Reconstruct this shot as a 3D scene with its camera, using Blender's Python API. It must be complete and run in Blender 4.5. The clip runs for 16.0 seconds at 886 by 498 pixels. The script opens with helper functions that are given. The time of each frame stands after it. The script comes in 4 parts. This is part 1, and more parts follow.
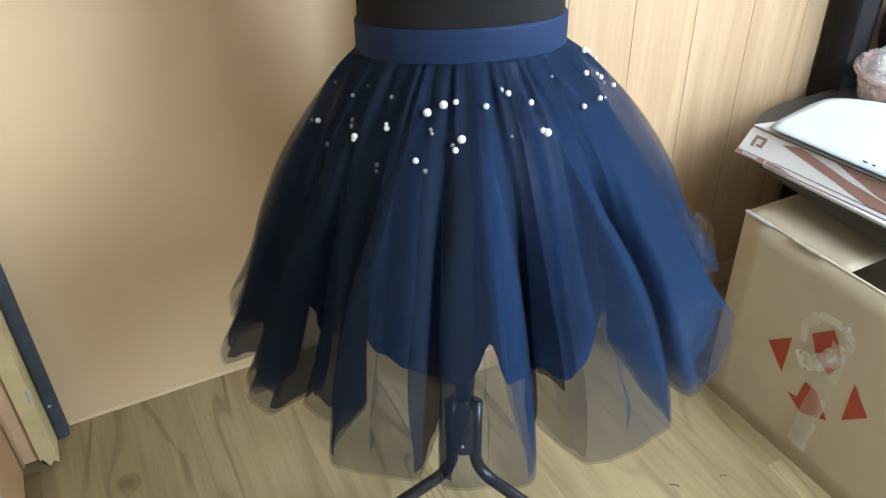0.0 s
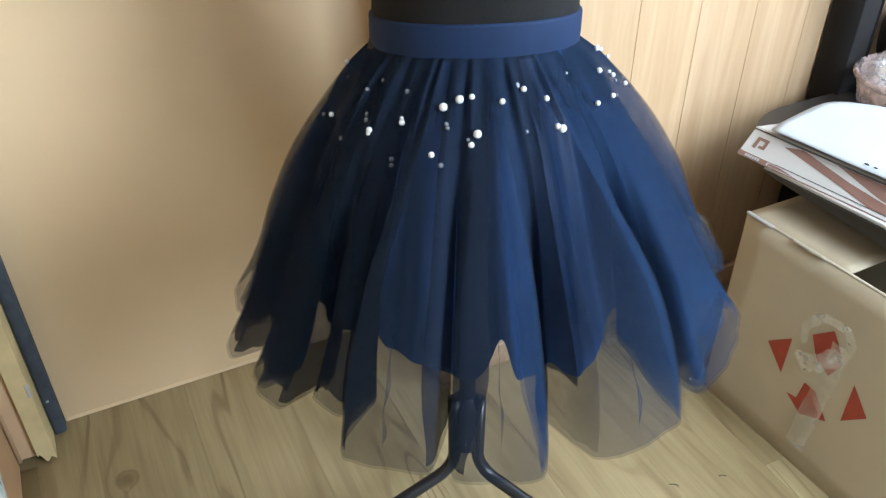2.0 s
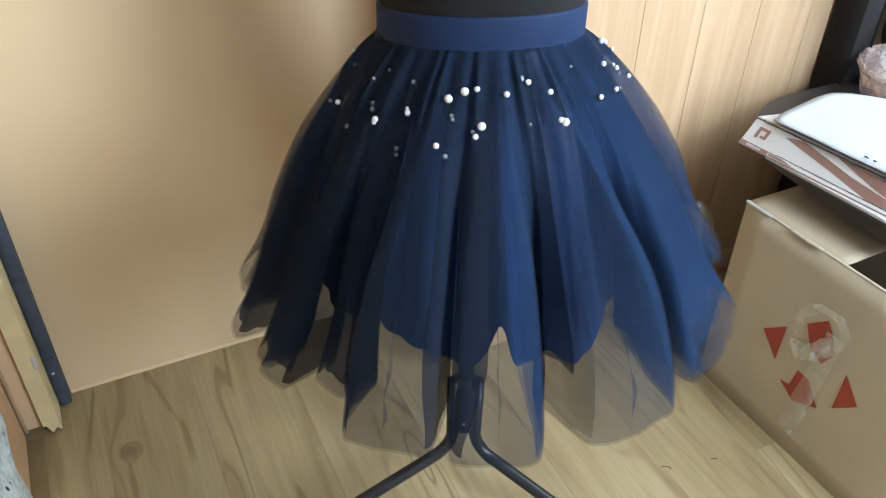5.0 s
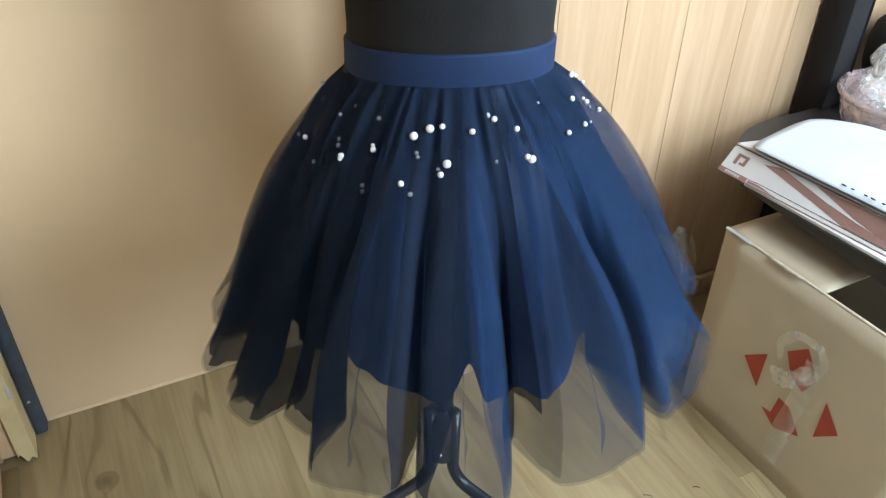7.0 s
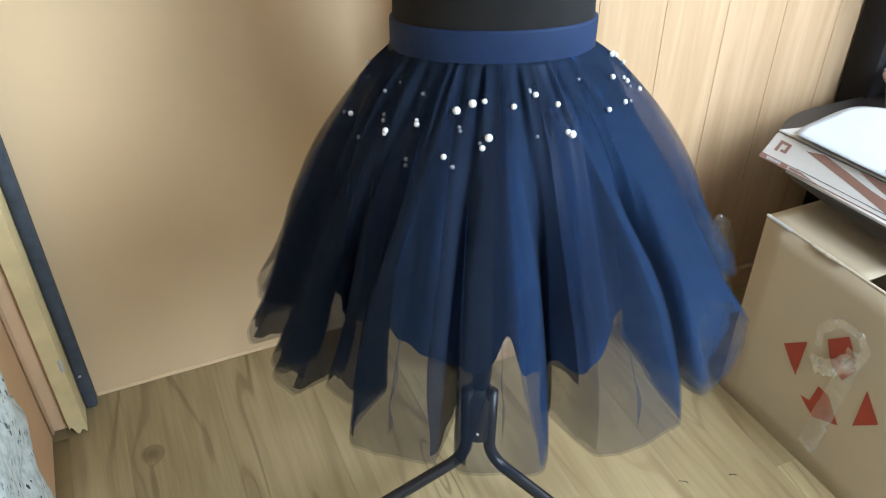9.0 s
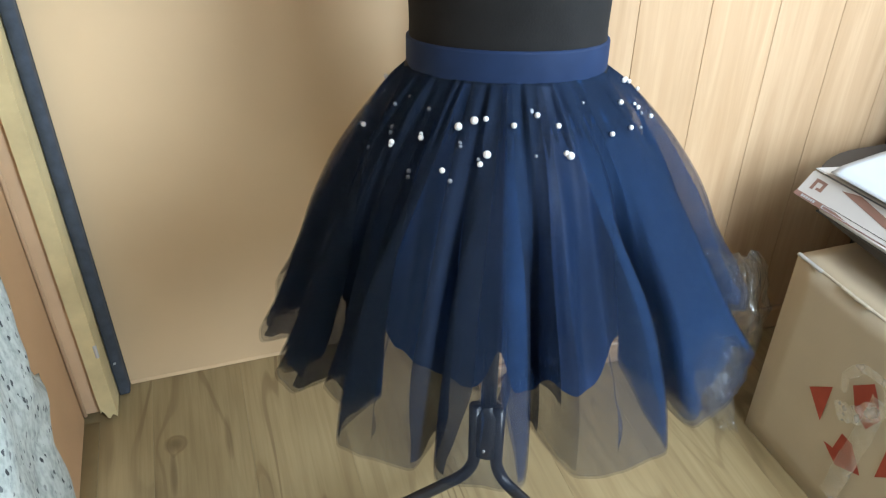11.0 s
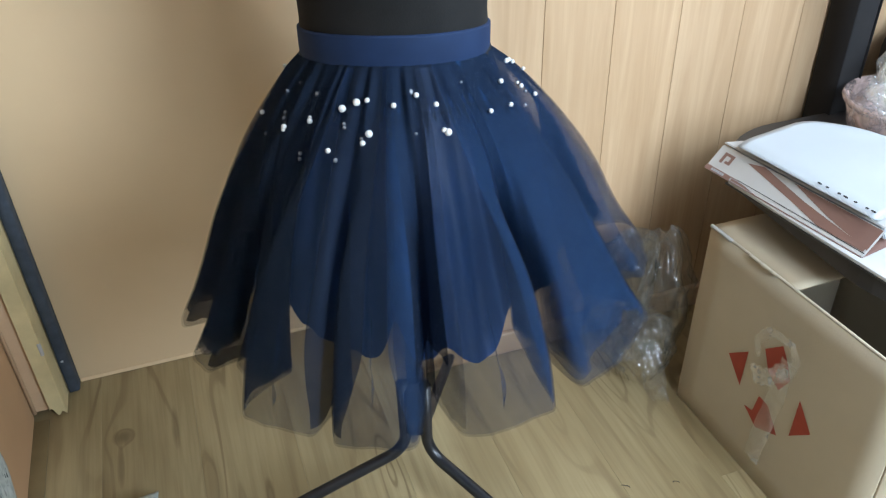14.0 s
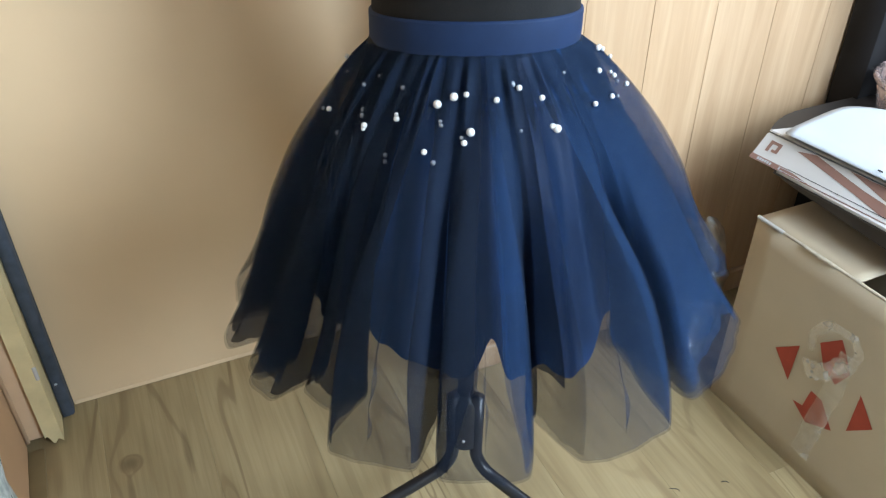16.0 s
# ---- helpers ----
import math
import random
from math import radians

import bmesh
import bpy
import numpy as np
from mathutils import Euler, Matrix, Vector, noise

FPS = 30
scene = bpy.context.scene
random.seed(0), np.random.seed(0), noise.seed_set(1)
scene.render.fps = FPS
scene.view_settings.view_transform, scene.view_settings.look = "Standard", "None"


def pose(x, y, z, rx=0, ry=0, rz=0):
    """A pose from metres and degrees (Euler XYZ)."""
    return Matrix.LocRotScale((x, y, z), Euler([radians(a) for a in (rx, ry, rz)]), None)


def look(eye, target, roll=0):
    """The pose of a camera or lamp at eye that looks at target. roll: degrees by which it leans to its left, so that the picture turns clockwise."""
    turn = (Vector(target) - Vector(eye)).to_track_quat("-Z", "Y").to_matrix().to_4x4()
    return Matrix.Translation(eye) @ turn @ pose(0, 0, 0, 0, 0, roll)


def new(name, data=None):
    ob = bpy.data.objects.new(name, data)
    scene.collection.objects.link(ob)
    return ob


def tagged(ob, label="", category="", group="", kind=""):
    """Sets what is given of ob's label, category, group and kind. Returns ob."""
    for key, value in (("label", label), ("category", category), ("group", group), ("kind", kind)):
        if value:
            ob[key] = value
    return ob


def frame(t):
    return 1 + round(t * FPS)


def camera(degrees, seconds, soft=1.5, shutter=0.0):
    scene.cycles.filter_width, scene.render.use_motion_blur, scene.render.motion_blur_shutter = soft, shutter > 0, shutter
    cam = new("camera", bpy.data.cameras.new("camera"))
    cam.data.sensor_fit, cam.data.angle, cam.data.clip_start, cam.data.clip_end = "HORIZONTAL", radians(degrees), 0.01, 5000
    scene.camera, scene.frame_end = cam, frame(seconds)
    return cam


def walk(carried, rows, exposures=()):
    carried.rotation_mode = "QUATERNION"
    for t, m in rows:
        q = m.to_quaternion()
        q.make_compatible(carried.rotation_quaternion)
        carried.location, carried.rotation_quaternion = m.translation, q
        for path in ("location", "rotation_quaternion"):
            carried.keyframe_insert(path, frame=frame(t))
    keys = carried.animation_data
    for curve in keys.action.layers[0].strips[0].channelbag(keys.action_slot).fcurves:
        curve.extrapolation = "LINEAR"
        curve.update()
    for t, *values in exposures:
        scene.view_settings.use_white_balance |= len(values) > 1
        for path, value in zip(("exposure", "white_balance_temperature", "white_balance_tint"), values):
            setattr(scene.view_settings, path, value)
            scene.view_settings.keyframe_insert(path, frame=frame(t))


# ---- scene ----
from mathutils.bvhtree import BVHTree

cam = camera(56.9, 16.0, 1.2)
PATH = [
    (0, (0.167, 0.095, 1.175), (0.855, 1.56, 0.002), -1.4),
    (0.5, (0.163, 0.096, 1.175), (0.875, 1.556, 0.008), -0.6),
    (1, (0.15, 0.1, 1.169), (0.869, 1.56, 0.007), -0.4),
    (1.5, (0.144, 0.104, 1.172), (0.872, 1.568, 0.02), 0.1),
    (2, (0.141, 0.101, 1.169), (0.858, 1.558, 0.001), -0.2),
    (2.5, (0.137, 0.111, 1.17), (0.858, 1.567, 0.004), -0.0),
    (3, (0.138, 0.126, 1.177), (0.877, 1.563, -0.001), -0.3),
    (3.5, (0.13, 0.108, 1.177), (0.845, 1.531, -0.033), 0.0),
    (6, (0.153, 0.097, 1.202), (0.852, 1.52, -0.018), 1.0),
    (6.5, (0.164, 0.097, 1.204), (0.86, 1.525, -0.011), 0.8),
    (7, (0.174, 0.105, 1.207), (0.889, 1.54, 0.012), 1.0),
    (7.5, (0.18, 0.098, 1.204), (0.876, 1.529, -0.008), -0.2),
    (8, (0.174, 0.089, 1.209), (0.854, 1.528, -0.002), -0.8),
    (8.5, (0.166, 0.076, 1.206), (0.794, 1.529, -0.015), -0.9),
    (9, (0.157, 0.077, 1.197), (0.789, 1.549, 0.0), -0.2),
    (11.5, (0.257, -0.013, 1.2), (0.711, 1.567, 0.061), -0.4),
    (12, (0.295, -0.108, 1.196), (0.743, 1.499, 0.092), -1.8),
    (12.5, (0.316, -0.155, 1.208), (0.74, 1.478, 0.133), -1.8),
    (13, (0.325, -0.128, 1.205), (0.776, 1.489, 0.118), -1.5),
    (13.5, (0.33, -0.089, 1.195), (0.824, 1.483, 0.061), -2.3),
    (14, (0.307, -0.057, 1.202), (0.819, 1.496, 0.05), -1.5),
    (14.5, (0.265, -0.024, 1.192), (0.863, 1.504, 0.048), -0.6),
    (15, (0.234, 0.014, 1.185), (0.86, 1.5, 0.002), -1.1),
    (15.5, (0.202, 0.045, 1.171), (0.841, 1.514, -0.025), 0.3),
    (16, (0.174, 0.09, 1.171), (0.83, 1.565, -0.009), 0.1),
]
walk(cam, [(t, look(eye, target, roll)) for t, eye, target, roll in PATH], [
    (0.0, 0.05, 6370, 10), (3.5, 0.05, 6370, 10), (7.0, 0.0, 6360, 10), (9.0, 0.03, 6380, 10), (11.5, -0.05, 6500, 10),
    (12.5, -0.37, 6500, 10), (14.0, -0.35, 6260, 10), (15.5, -0.06, 6190, 10), (16.0, -0.01, 6190, 10)])

# ---- light ----
world = bpy.data.worlds.new("daylight")
scene.world = world
world.use_nodes = True
wn = world.node_tree
sky = wn.nodes.new("ShaderNodeTexSky")
sky.sky_type = "NISHITA"
sky.sun_disc = False
sky.sun_elevation = radians(35)
sky.sun_rotation = radians(150)
wn.nodes["Background"].inputs["Strength"].default_value = 0.1
wn.links.new(sky.outputs[0], wn.nodes["Background"].inputs["Color"])
scene.view_settings.exposure = 0.0


def window_light(name, at, towards, w, h, power, colour):
    d = bpy.data.lights.new(name, "AREA")
    d.shape, d.size, d.size_y = "RECTANGLE", w, h
    d.energy, d.color = power, colour
    ob = new(name, d)
    ob.matrix_world = look(at, towards)
    return ob


# daylight of two windows: a wide one behind the walk, a small one beyond the table
DAY = (0.805, 0.985, 1.155)
window_light("window_daylight", (1.355, -1.24, 1.62), (1.05, 0.0, 0.95), 1.01, 1.30, 112.0, DAY)
window_light("window_daylight", (2.09, 0.24, 1.66), (0.75, 0.72, 0.50), 0.84, 1.16, 46.0, DAY)

# ---- materials ----
def nodes_of(name):
    m = bpy.data.materials.new(name)
    m.use_nodes = True
    t = m.node_tree
    return m, t, t.nodes["Principled BSDF"]


def coords(t, scale=(1, 1, 1), rot=(0, 0, 0)):
    c = t.nodes.new("ShaderNodeTexCoord")
    mp = t.nodes.new("ShaderNodeMapping")
    mp.inputs["Scale"].default_value = scale
    mp.inputs["Rotation"].default_value = rot
    t.links.new(c.outputs["Object"], mp.inputs["Vector"])
    return mp.outputs["Vector"]


def noise_tex(t, vec, scale, detail=4.0, rough=0.55, dist=0.0):
    n = t.nodes.new("ShaderNodeTexNoise")
    n.inputs["Scale"].default_value = scale
    n.inputs["Detail"].default_value = detail
    n.inputs["Roughness"].default_value = rough
    n.inputs["Distortion"].default_value = dist
    t.links.new(vec, n.inputs["Vector"])
    return n.outputs["Fac"]


def ramp(t, fac, stops):
    r = t.nodes.new("ShaderNodeValToRGB")
    e = r.color_ramp.elements
    while len(e) < len(stops):
        e.new(0.5)
    for k, (p, c) in enumerate(stops):
        e[k].position = p
        e[k].color = (*c, 1) if len(c) == 3 else c
    t.links.new(fac, r.inputs["Fac"])
    return r.outputs["Color"]


def mix(t, fac, a, b, how="MIX"):
    m = t.nodes.new("ShaderNodeMix")
    m.data_type = "RGBA"
    m.blend_type = how
    for sock, v in ((m.inputs["Factor"], fac), (m.inputs["A"], a), (m.inputs["B"], b)):
        if isinstance(v, (int, float)):
            sock.default_value = v
        elif isinstance(v, tuple):
            sock.default_value = (*v, 1)
        else:
            t.links.new(v, sock)
    return m.outputs["Result"]


def math_node(t, op, a, b=0.0):
    m = t.nodes.new("ShaderNodeMath")
    m.operation = op
    for k, v in enumerate((a, b)):
        if isinstance(v, (int, float)):
            m.inputs[k].default_value = v
        else:
            t.links.new(v, m.inputs[k])
    return m.outputs[0]


def bump(t, bsdf, height, strength, dist=0.002):
    b = t.nodes.new("ShaderNodeBump")
    b.inputs["Strength"].default_value = strength
    b.inputs["Distance"].default_value = dist
    t.links.new(height, b.inputs["Height"])
    t.links.new(b.outputs["Normal"], bsdf.inputs["Normal"])


def plain(name, colour, rough=0.5, metal=0.0, vary=0.12, scale=6.0, grain=140.0, relief=0.15):
    """A surface of one colour with stains at two scales and a fine relief."""
    m, t, b = nodes_of(name)
    v = coords(t)
    dark = tuple(c * (1 - vary) for c in colour)
    light = tuple(min(1, c * (1 + vary)) for c in colour)
    big = ramp(t, noise_tex(t, v, scale), [(0.3, dark), (0.7, light)])
    fine = noise_tex(t, v, grain, 3.0)
    col = mix(t, math_node(t, "MULTIPLY", fine, vary * 1.5), big, dark)
    t.links.new(col, b.inputs["Base Color"])
    b.inputs["Roughness"].default_value = rough
    b.inputs["Metallic"].default_value = metal
    bump(t, b, fine, relief, 0.001)
    return m


def wood(name, light, dark, along, rough=0.45, streak=22.0, fine=160.0):
    """Wood grain running along one axis (0 x, 1 y, 2 z), with a tone of its own for each board."""
    m, t, b = nodes_of(name)
    sc = [1.0, 1.0, 1.0]
    sc[along] = 0.05
    info = t.nodes.new("ShaderNodeObjectInfo")
    shift = t.nodes.new("ShaderNodeVectorMath")
    shift.operation = "ADD"
    off = t.nodes.new("ShaderNodeCombineXYZ")
    rnd = math_node(t, "MULTIPLY", info.outputs["Random"], 7.0)
    for k in range(3):
        t.links.new(rnd, off.inputs[k])
    t.links.new(coords(t), shift.inputs[0])
    t.links.new(off.outputs[0], shift.inputs[1])
    mp = t.nodes.new("ShaderNodeMapping")
    mp.inputs["Scale"].default_value = sc
    t.links.new(shift.outputs[0], mp.inputs["Vector"])
    v = mp.outputs["Vector"]
    a = noise_tex(t, v, streak, 5.0, 0.6, 0.6)
    f = noise_tex(t, v, fine, 3.0, 0.6)
    col = ramp(t, a, [(0.25, dark), (0.5, tuple((p + q) / 2 for p, q in zip(light, dark))), (0.72, light)])
    col = mix(t, math_node(t, "MULTIPLY", f, 0.45), col, dark)
    tone = ramp(t, info.outputs["Random"], [(0.0, (0.9, 0.9, 0.9)), (1.0, (1.06, 1.05, 1.03))])
    col = mix(t, 1.0, col, tone, "MULTIPLY")
    t.links.new(col, b.inputs["Base Color"])
    b.inputs["Roughness"].default_value = rough
    bump(t, b, f, 0.12, 0.001)
    return m


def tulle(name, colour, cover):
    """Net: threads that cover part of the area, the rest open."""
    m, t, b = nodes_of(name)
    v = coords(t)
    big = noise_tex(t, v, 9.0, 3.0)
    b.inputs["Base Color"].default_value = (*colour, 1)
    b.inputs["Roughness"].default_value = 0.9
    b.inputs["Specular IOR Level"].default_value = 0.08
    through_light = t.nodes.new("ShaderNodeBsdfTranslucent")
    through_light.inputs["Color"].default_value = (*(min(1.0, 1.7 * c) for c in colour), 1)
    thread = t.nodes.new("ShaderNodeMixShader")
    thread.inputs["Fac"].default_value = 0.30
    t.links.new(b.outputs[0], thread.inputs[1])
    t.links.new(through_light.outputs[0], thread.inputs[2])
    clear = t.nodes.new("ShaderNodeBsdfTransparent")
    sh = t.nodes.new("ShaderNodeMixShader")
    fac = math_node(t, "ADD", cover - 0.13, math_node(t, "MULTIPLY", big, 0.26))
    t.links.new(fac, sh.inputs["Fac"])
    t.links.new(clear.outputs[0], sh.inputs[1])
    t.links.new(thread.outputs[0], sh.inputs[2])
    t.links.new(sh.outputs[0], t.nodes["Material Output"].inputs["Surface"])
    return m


def clear_film(name, tint, cover, rough=0.12, shine=0.07):
    """Thin clear plastic: mostly open, with gloss and a little haze."""
    m, t, b = nodes_of(name)
    v = coords(t)
    b.inputs["Base Color"].default_value = (*tint, 1)
    b.inputs["Roughness"].default_value = rough
    b.inputs["Specular IOR Level"].default_value = 0.9
    clear = t.nodes.new("ShaderNodeBsdfTransparent")
    gloss = t.nodes.new("ShaderNodeBsdfGlossy")
    gloss.inputs["Roughness"].default_value = rough
    lw = t.nodes.new("ShaderNodeLayerWeight")
    lw.inputs["Blend"].default_value = 0.5
    edge = math_node(t, "ADD", shine, math_node(t, "MULTIPLY", math_node(t, "POWER", lw.outputs["Facing"], 4.0), 0.45))
    sh = t.nodes.new("ShaderNodeMixShader")
    haze = math_node(t, "MULTIPLY", math_node(t, "POWER", noise_tex(t, v, 28.0, 2.0), 2.5), cover * 6)
    t.links.new(haze, sh.inputs["Fac"])
    t.links.new(clear.outputs[0], sh.inputs[1])
    t.links.new(b.outputs[0], sh.inputs[2])
    sh2 = t.nodes.new("ShaderNodeMixShader")
    t.links.new(edge, sh2.inputs["Fac"])
    t.links.new(sh.outputs[0], sh2.inputs[1])
    t.links.new(gloss.outputs[0], sh2.inputs[2])
    t.links.new(sh2.outputs[0], t.nodes["Material Output"].inputs["Surface"])
    return m


def print_cloth(name):
    """White cotton with small dark and grey leaf marks."""
    m, t, b = nodes_of(name)
    v = coords(t, (1.0, 1.7, 1.0), (0.6, 0.2, 0.0))
    vo = t.nodes.new("ShaderNodeTexVoronoi")
    vo.inputs["Scale"].default_value = 56.0
    t.links.new(v, vo.inputs["Vector"])
    d = math_node(t, "ADD", vo.outputs["Distance"], math_node(t, "MULTIPLY", noise_tex(t, v, 190.0), 0.62))
    mark = ramp(t, d, [(0.54, (1, 1, 1)), (0.60, (0, 0, 0))])
    sep = t.nodes.new("ShaderNodeSeparateColor")
    t.links.new(vo.outputs["Color"], sep.inputs[0])
    tone = ramp(t, sep.outputs[0], [(0.0, (0.025, 0.03, 0.035)), (0.35, (0.06, 0.07, 0.075)), (0.6, (0.26, 0.28, 0.28)), (0.8, (0.42, 0.45, 0.45))])
    grey = ramp(t, noise_tex(t, v, 60.0), [(0.40, (0.48, 0.52, 0.495)), (0.66, (0.29, 0.325, 0.31))])
    col = mix(t, mark, grey, tone)
    t.links.new(col, b.inputs["Base Color"])
    b.inputs["Roughness"].default_value = 0.85
    bump(t, b, noise_tex(t, v, 500.0), 0.2, 0.0006)
    return m


# figure of the boards: place, half width, half length, depth of the arches, darkness of the knot at its heart
FIGURES = [(1.012, 1.08, 0.030, 0.20, 0.55, 0.0), (0.860, 0.98, 0.026, 0.16, 0.35, 0.0), (0.052, 1.185, 0.024, 0.026, 0.20, 0.60), (0.046, 1.110, 0.008, 0.070, 0.10, 0.45),
           (0.205, 1.000, 0.020, 0.110, 0.22, 0.25), (0.150, 1.175, 0.009, 0.070, 0.08, 0.4), (0.30, 0.94, 0.010, 0.06, 0.10, 0.35), (0.52, 0.93, 0.020, 0.10, 0.30, 0.0), (0.66, 0.70, 0.03, 0.16, 0.40, 0.0)]


def laminate(name, light, mid, dark):
    """Printed oak: arched growth lines along the boards, fine fibres, soft tone patches and a few knots."""
    m, t, b = nodes_of(name)
    info = t.nodes.new("ShaderNodeObjectInfo")
    off = t.nodes.new("ShaderNodeCombineXYZ")
    for k, f in enumerate((9.0, 31.0, 0.0)):
        t.links.new(math_node(t, "MULTIPLY", info.outputs["Random"], f), off.inputs[k])
    shift = t.nodes.new("ShaderNodeVectorMath")
    shift.operation = "ADD"
    t.links.new(coords(t), shift.inputs[0])
    t.links.new(off.outputs[0], shift.inputs[1])

    def stretched(sy):
        mp = t.nodes.new("ShaderNodeMapping")
        mp.inputs["Scale"].default_value = (1.0, sy, 1.0)
        t.links.new(shift.outputs[0], mp.inputs["Vector"])
        return mp.outputs["Vector"]

    rings = noise_tex(t, stretched(0.14), 6.0, 2.5, 0.45, 0.5)
    place = t.nodes.new("ShaderNodeSeparateXYZ")
    t.links.new(coords(t), place.inputs[0])
    rough_edge = math_node(t, "MULTIPLY", math_node(t, "SUBTRACT", noise_tex(t, stretched(0.4), 40.0, 2.0), 0.5), 0.7)
    eyes = None
    for x, y, wide, long, deep, eye in FIGURES:
        dx = math_node(t, "MULTIPLY", math_node(t, "SUBTRACT", place.outputs[0], x), 1 / wide)
        dy = math_node(t, "MULTIPLY", math_node(t, "SUBTRACT", place.outputs[1], y), 1 / long)
        d2 = math_node(t, "ADD", math_node(t, "MULTIPLY", dx, dx), math_node(t, "MULTIPLY", dy, dy))
        rings = math_node(t, "ADD", rings, math_node(t, "DIVIDE", deep, math_node(t, "ADD", d2, 1.0)))
        if eye:
            spot = ramp(t, math_node(t, "ADD", d2, rough_edge), [(0.10, (eye,) * 3), (0.9, (0, 0, 0))])
            eyes = spot if eyes is None else mix(t, 1.0, eyes, spot, "ADD")
    wave = math_node(t, "MULTIPLY", math_node(t, "ADD", math_node(t, "SINE", math_node(t, "MULTIPLY", rings, 46.0)), 1.0), 0.5)
    line = ramp(t, wave, [(0.55, (0, 0, 0)), (0.88, (0.22, 0.22, 0.22)), (0.985, (1, 1, 1))])
    fade = ramp(t, noise_tex(t, stretched(0.30), 6.0, 3.0), [(0.36, (0.15, 0.15, 0.15)), (0.64, (1, 1, 1))])
    fibre = noise_tex(t, stretched(0.02), 210.0, 3.0, 0.6)
    patch_tone = ramp(t, noise_tex(t, stretched(0.2), 7.0, 3.0), [(0.3, mid), (0.62, light)])
    col = mix(t, math_node(t, "MULTIPLY", mix(t, 1.0, line, fade, "MULTIPLY"), 0.66), patch_tone, dark)
    streak = ramp(t, noise_tex(t, stretched(0.035), 60.0, 4.0, 0.65), [(0.44, (0, 0, 0)), (0.74, (0.55, 0.55, 0.55))])
    col = mix(t, streak, col, tuple((p + q) / 2 for p, q in zip(mid, dark)))
    col = mix(t, math_node(t, "MULTIPLY", fibre, 0.40), col, mid)
    vo = t.nodes.new("ShaderNodeTexVoronoi")
    vo.inputs["Scale"].default_value = 3.0
    t.links.new(stretched(0.5), vo.inputs["Vector"])
    near = math_node(t, "ADD", vo.outputs["Distance"], math_node(t, "MULTIPLY", fibre, 0.05))
    knot = ramp(t, near, [(0.03, (0.8, 0.8, 0.8)), (0.075, (0.3, 0.3, 0.3)), (0.12, (0, 0, 0))])
    col = mix(t, knot, col, tuple(c * 0.7 for c in dark))
    col = mix(t, eyes, col, tuple(c * 0.9 for c in dark))
    tone = ramp(t, info.outputs["Random"], [(0.0, (0.92, 0.91, 0.90)), (1.0, (1.05, 1.04, 1.03))])
    col = mix(t, 1.0, col, tone, "MULTIPLY")
    t.links.new(col, b.inputs["Base Color"])
    b.inputs["Roughness"].default_value = 0.42
    b.inputs["Specular IOR Level"].default_value = 0.35
    bump(t, b, fibre, 0.1, 0.0006)
    return m


FLOOR = laminate("laminate_oak", (0.415, 0.330, 0.182), (0.258, 0.190, 0.094), (0.115, 0.072, 0.034))
PANEL = wood("panel_pine", (0.60, 0.42, 0.263), (0.41, 0.262, 0.145), 2, 0.42, 34.0, 200.0)
PEACH = plain("peach_wall", (0.67, 0.487, 0.293), 0.62, 0, 0.06, 2.2, 60.0, 0.08)
ORANGE = plain("orange_door", (0.52, 0.32, 0.175), 0.5, 0, 0.08, 4.0, 90.0, 0.08)
CREAM = plain("worn_cream_paint", (0.62, 0.505, 0.275), 0.55, 0, 0.14, 14.0, 90.0, 0.25)
PINKISH = plain("pinkish_paint", (0.64, 0.45, 0.285), 0.5, 0, 0.08, 9.0, 90.0, 0.1)
STRIP = plain("blue_grey_foam", (0.050, 0.062, 0.082), 0.9, 0, 0.25, 40.0, 300.0, 0.4)
OLIVE = plain("brown_threshold", (0.225, 0.165, 0.08), 0.5, 0, 0.12, 12.0, 120.0, 0.1)
WHITE = plain("white_ceiling", (0.62, 0.61, 0.59), 0.8, 0, 0.03, 3.0, 80.0, 0.05)
ROOM = plain("plain_room_wall", (0.56, 0.52, 0.46), 0.7, 0, 0.05, 3.0, 80.0, 0.05)
BLACK_CLOTH = plain("black_jersey", (0.013, 0.0125, 0.0125), 0.9, 0, 0.2, 18.0, 420.0, 0.35)
BLACK_CLOTH.node_tree.nodes["Principled BSDF"].inputs["Specular IOR Level"].default_value = 0.2
BLACK_TUBE = plain("black_lacquered_steel", (0.012, 0.012, 0.014), 0.32, 0, 0.2, 20.0, 300.0, 0.02)
BAND = plain("navy_satin_band", (0.0075, 0.021, 0.062), 0.75, 0, 0.12, 20.0, 700.0, 0.1)
BAND.node_tree.nodes["Principled BSDF"].inputs["Specular IOR Level"].default_value = 0.25
LINING = plain("navy_satin_lining", (0.013, 0.062, 0.21), 0.45, 0, 0.10, 12.0, 600.0, 0.0)
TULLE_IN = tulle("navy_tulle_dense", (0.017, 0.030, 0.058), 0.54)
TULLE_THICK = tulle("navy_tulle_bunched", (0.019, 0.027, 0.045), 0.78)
# same navy net, made bluer for the lit folds: light in its colour
TULLE_MID = tulle("navy_tulle_lit", (0.023, 0.078, 0.205), 0.42)
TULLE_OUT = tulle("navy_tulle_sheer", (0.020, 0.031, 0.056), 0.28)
PEARL = plain("pearl", (0.66, 0.66, 0.65), 0.2, 0, 0.12, 260.0, 500.0, 0.25)
# pearl dimmed by the net, the dimming put into its colour
DIM_PEARL = plain("dimmed_pearl", (0.20, 0.21, 0.23), 0.12, 0, 0.12, 260.0, 500.0, 0.1)
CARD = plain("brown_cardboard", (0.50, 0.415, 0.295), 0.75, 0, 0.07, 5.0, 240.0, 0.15)
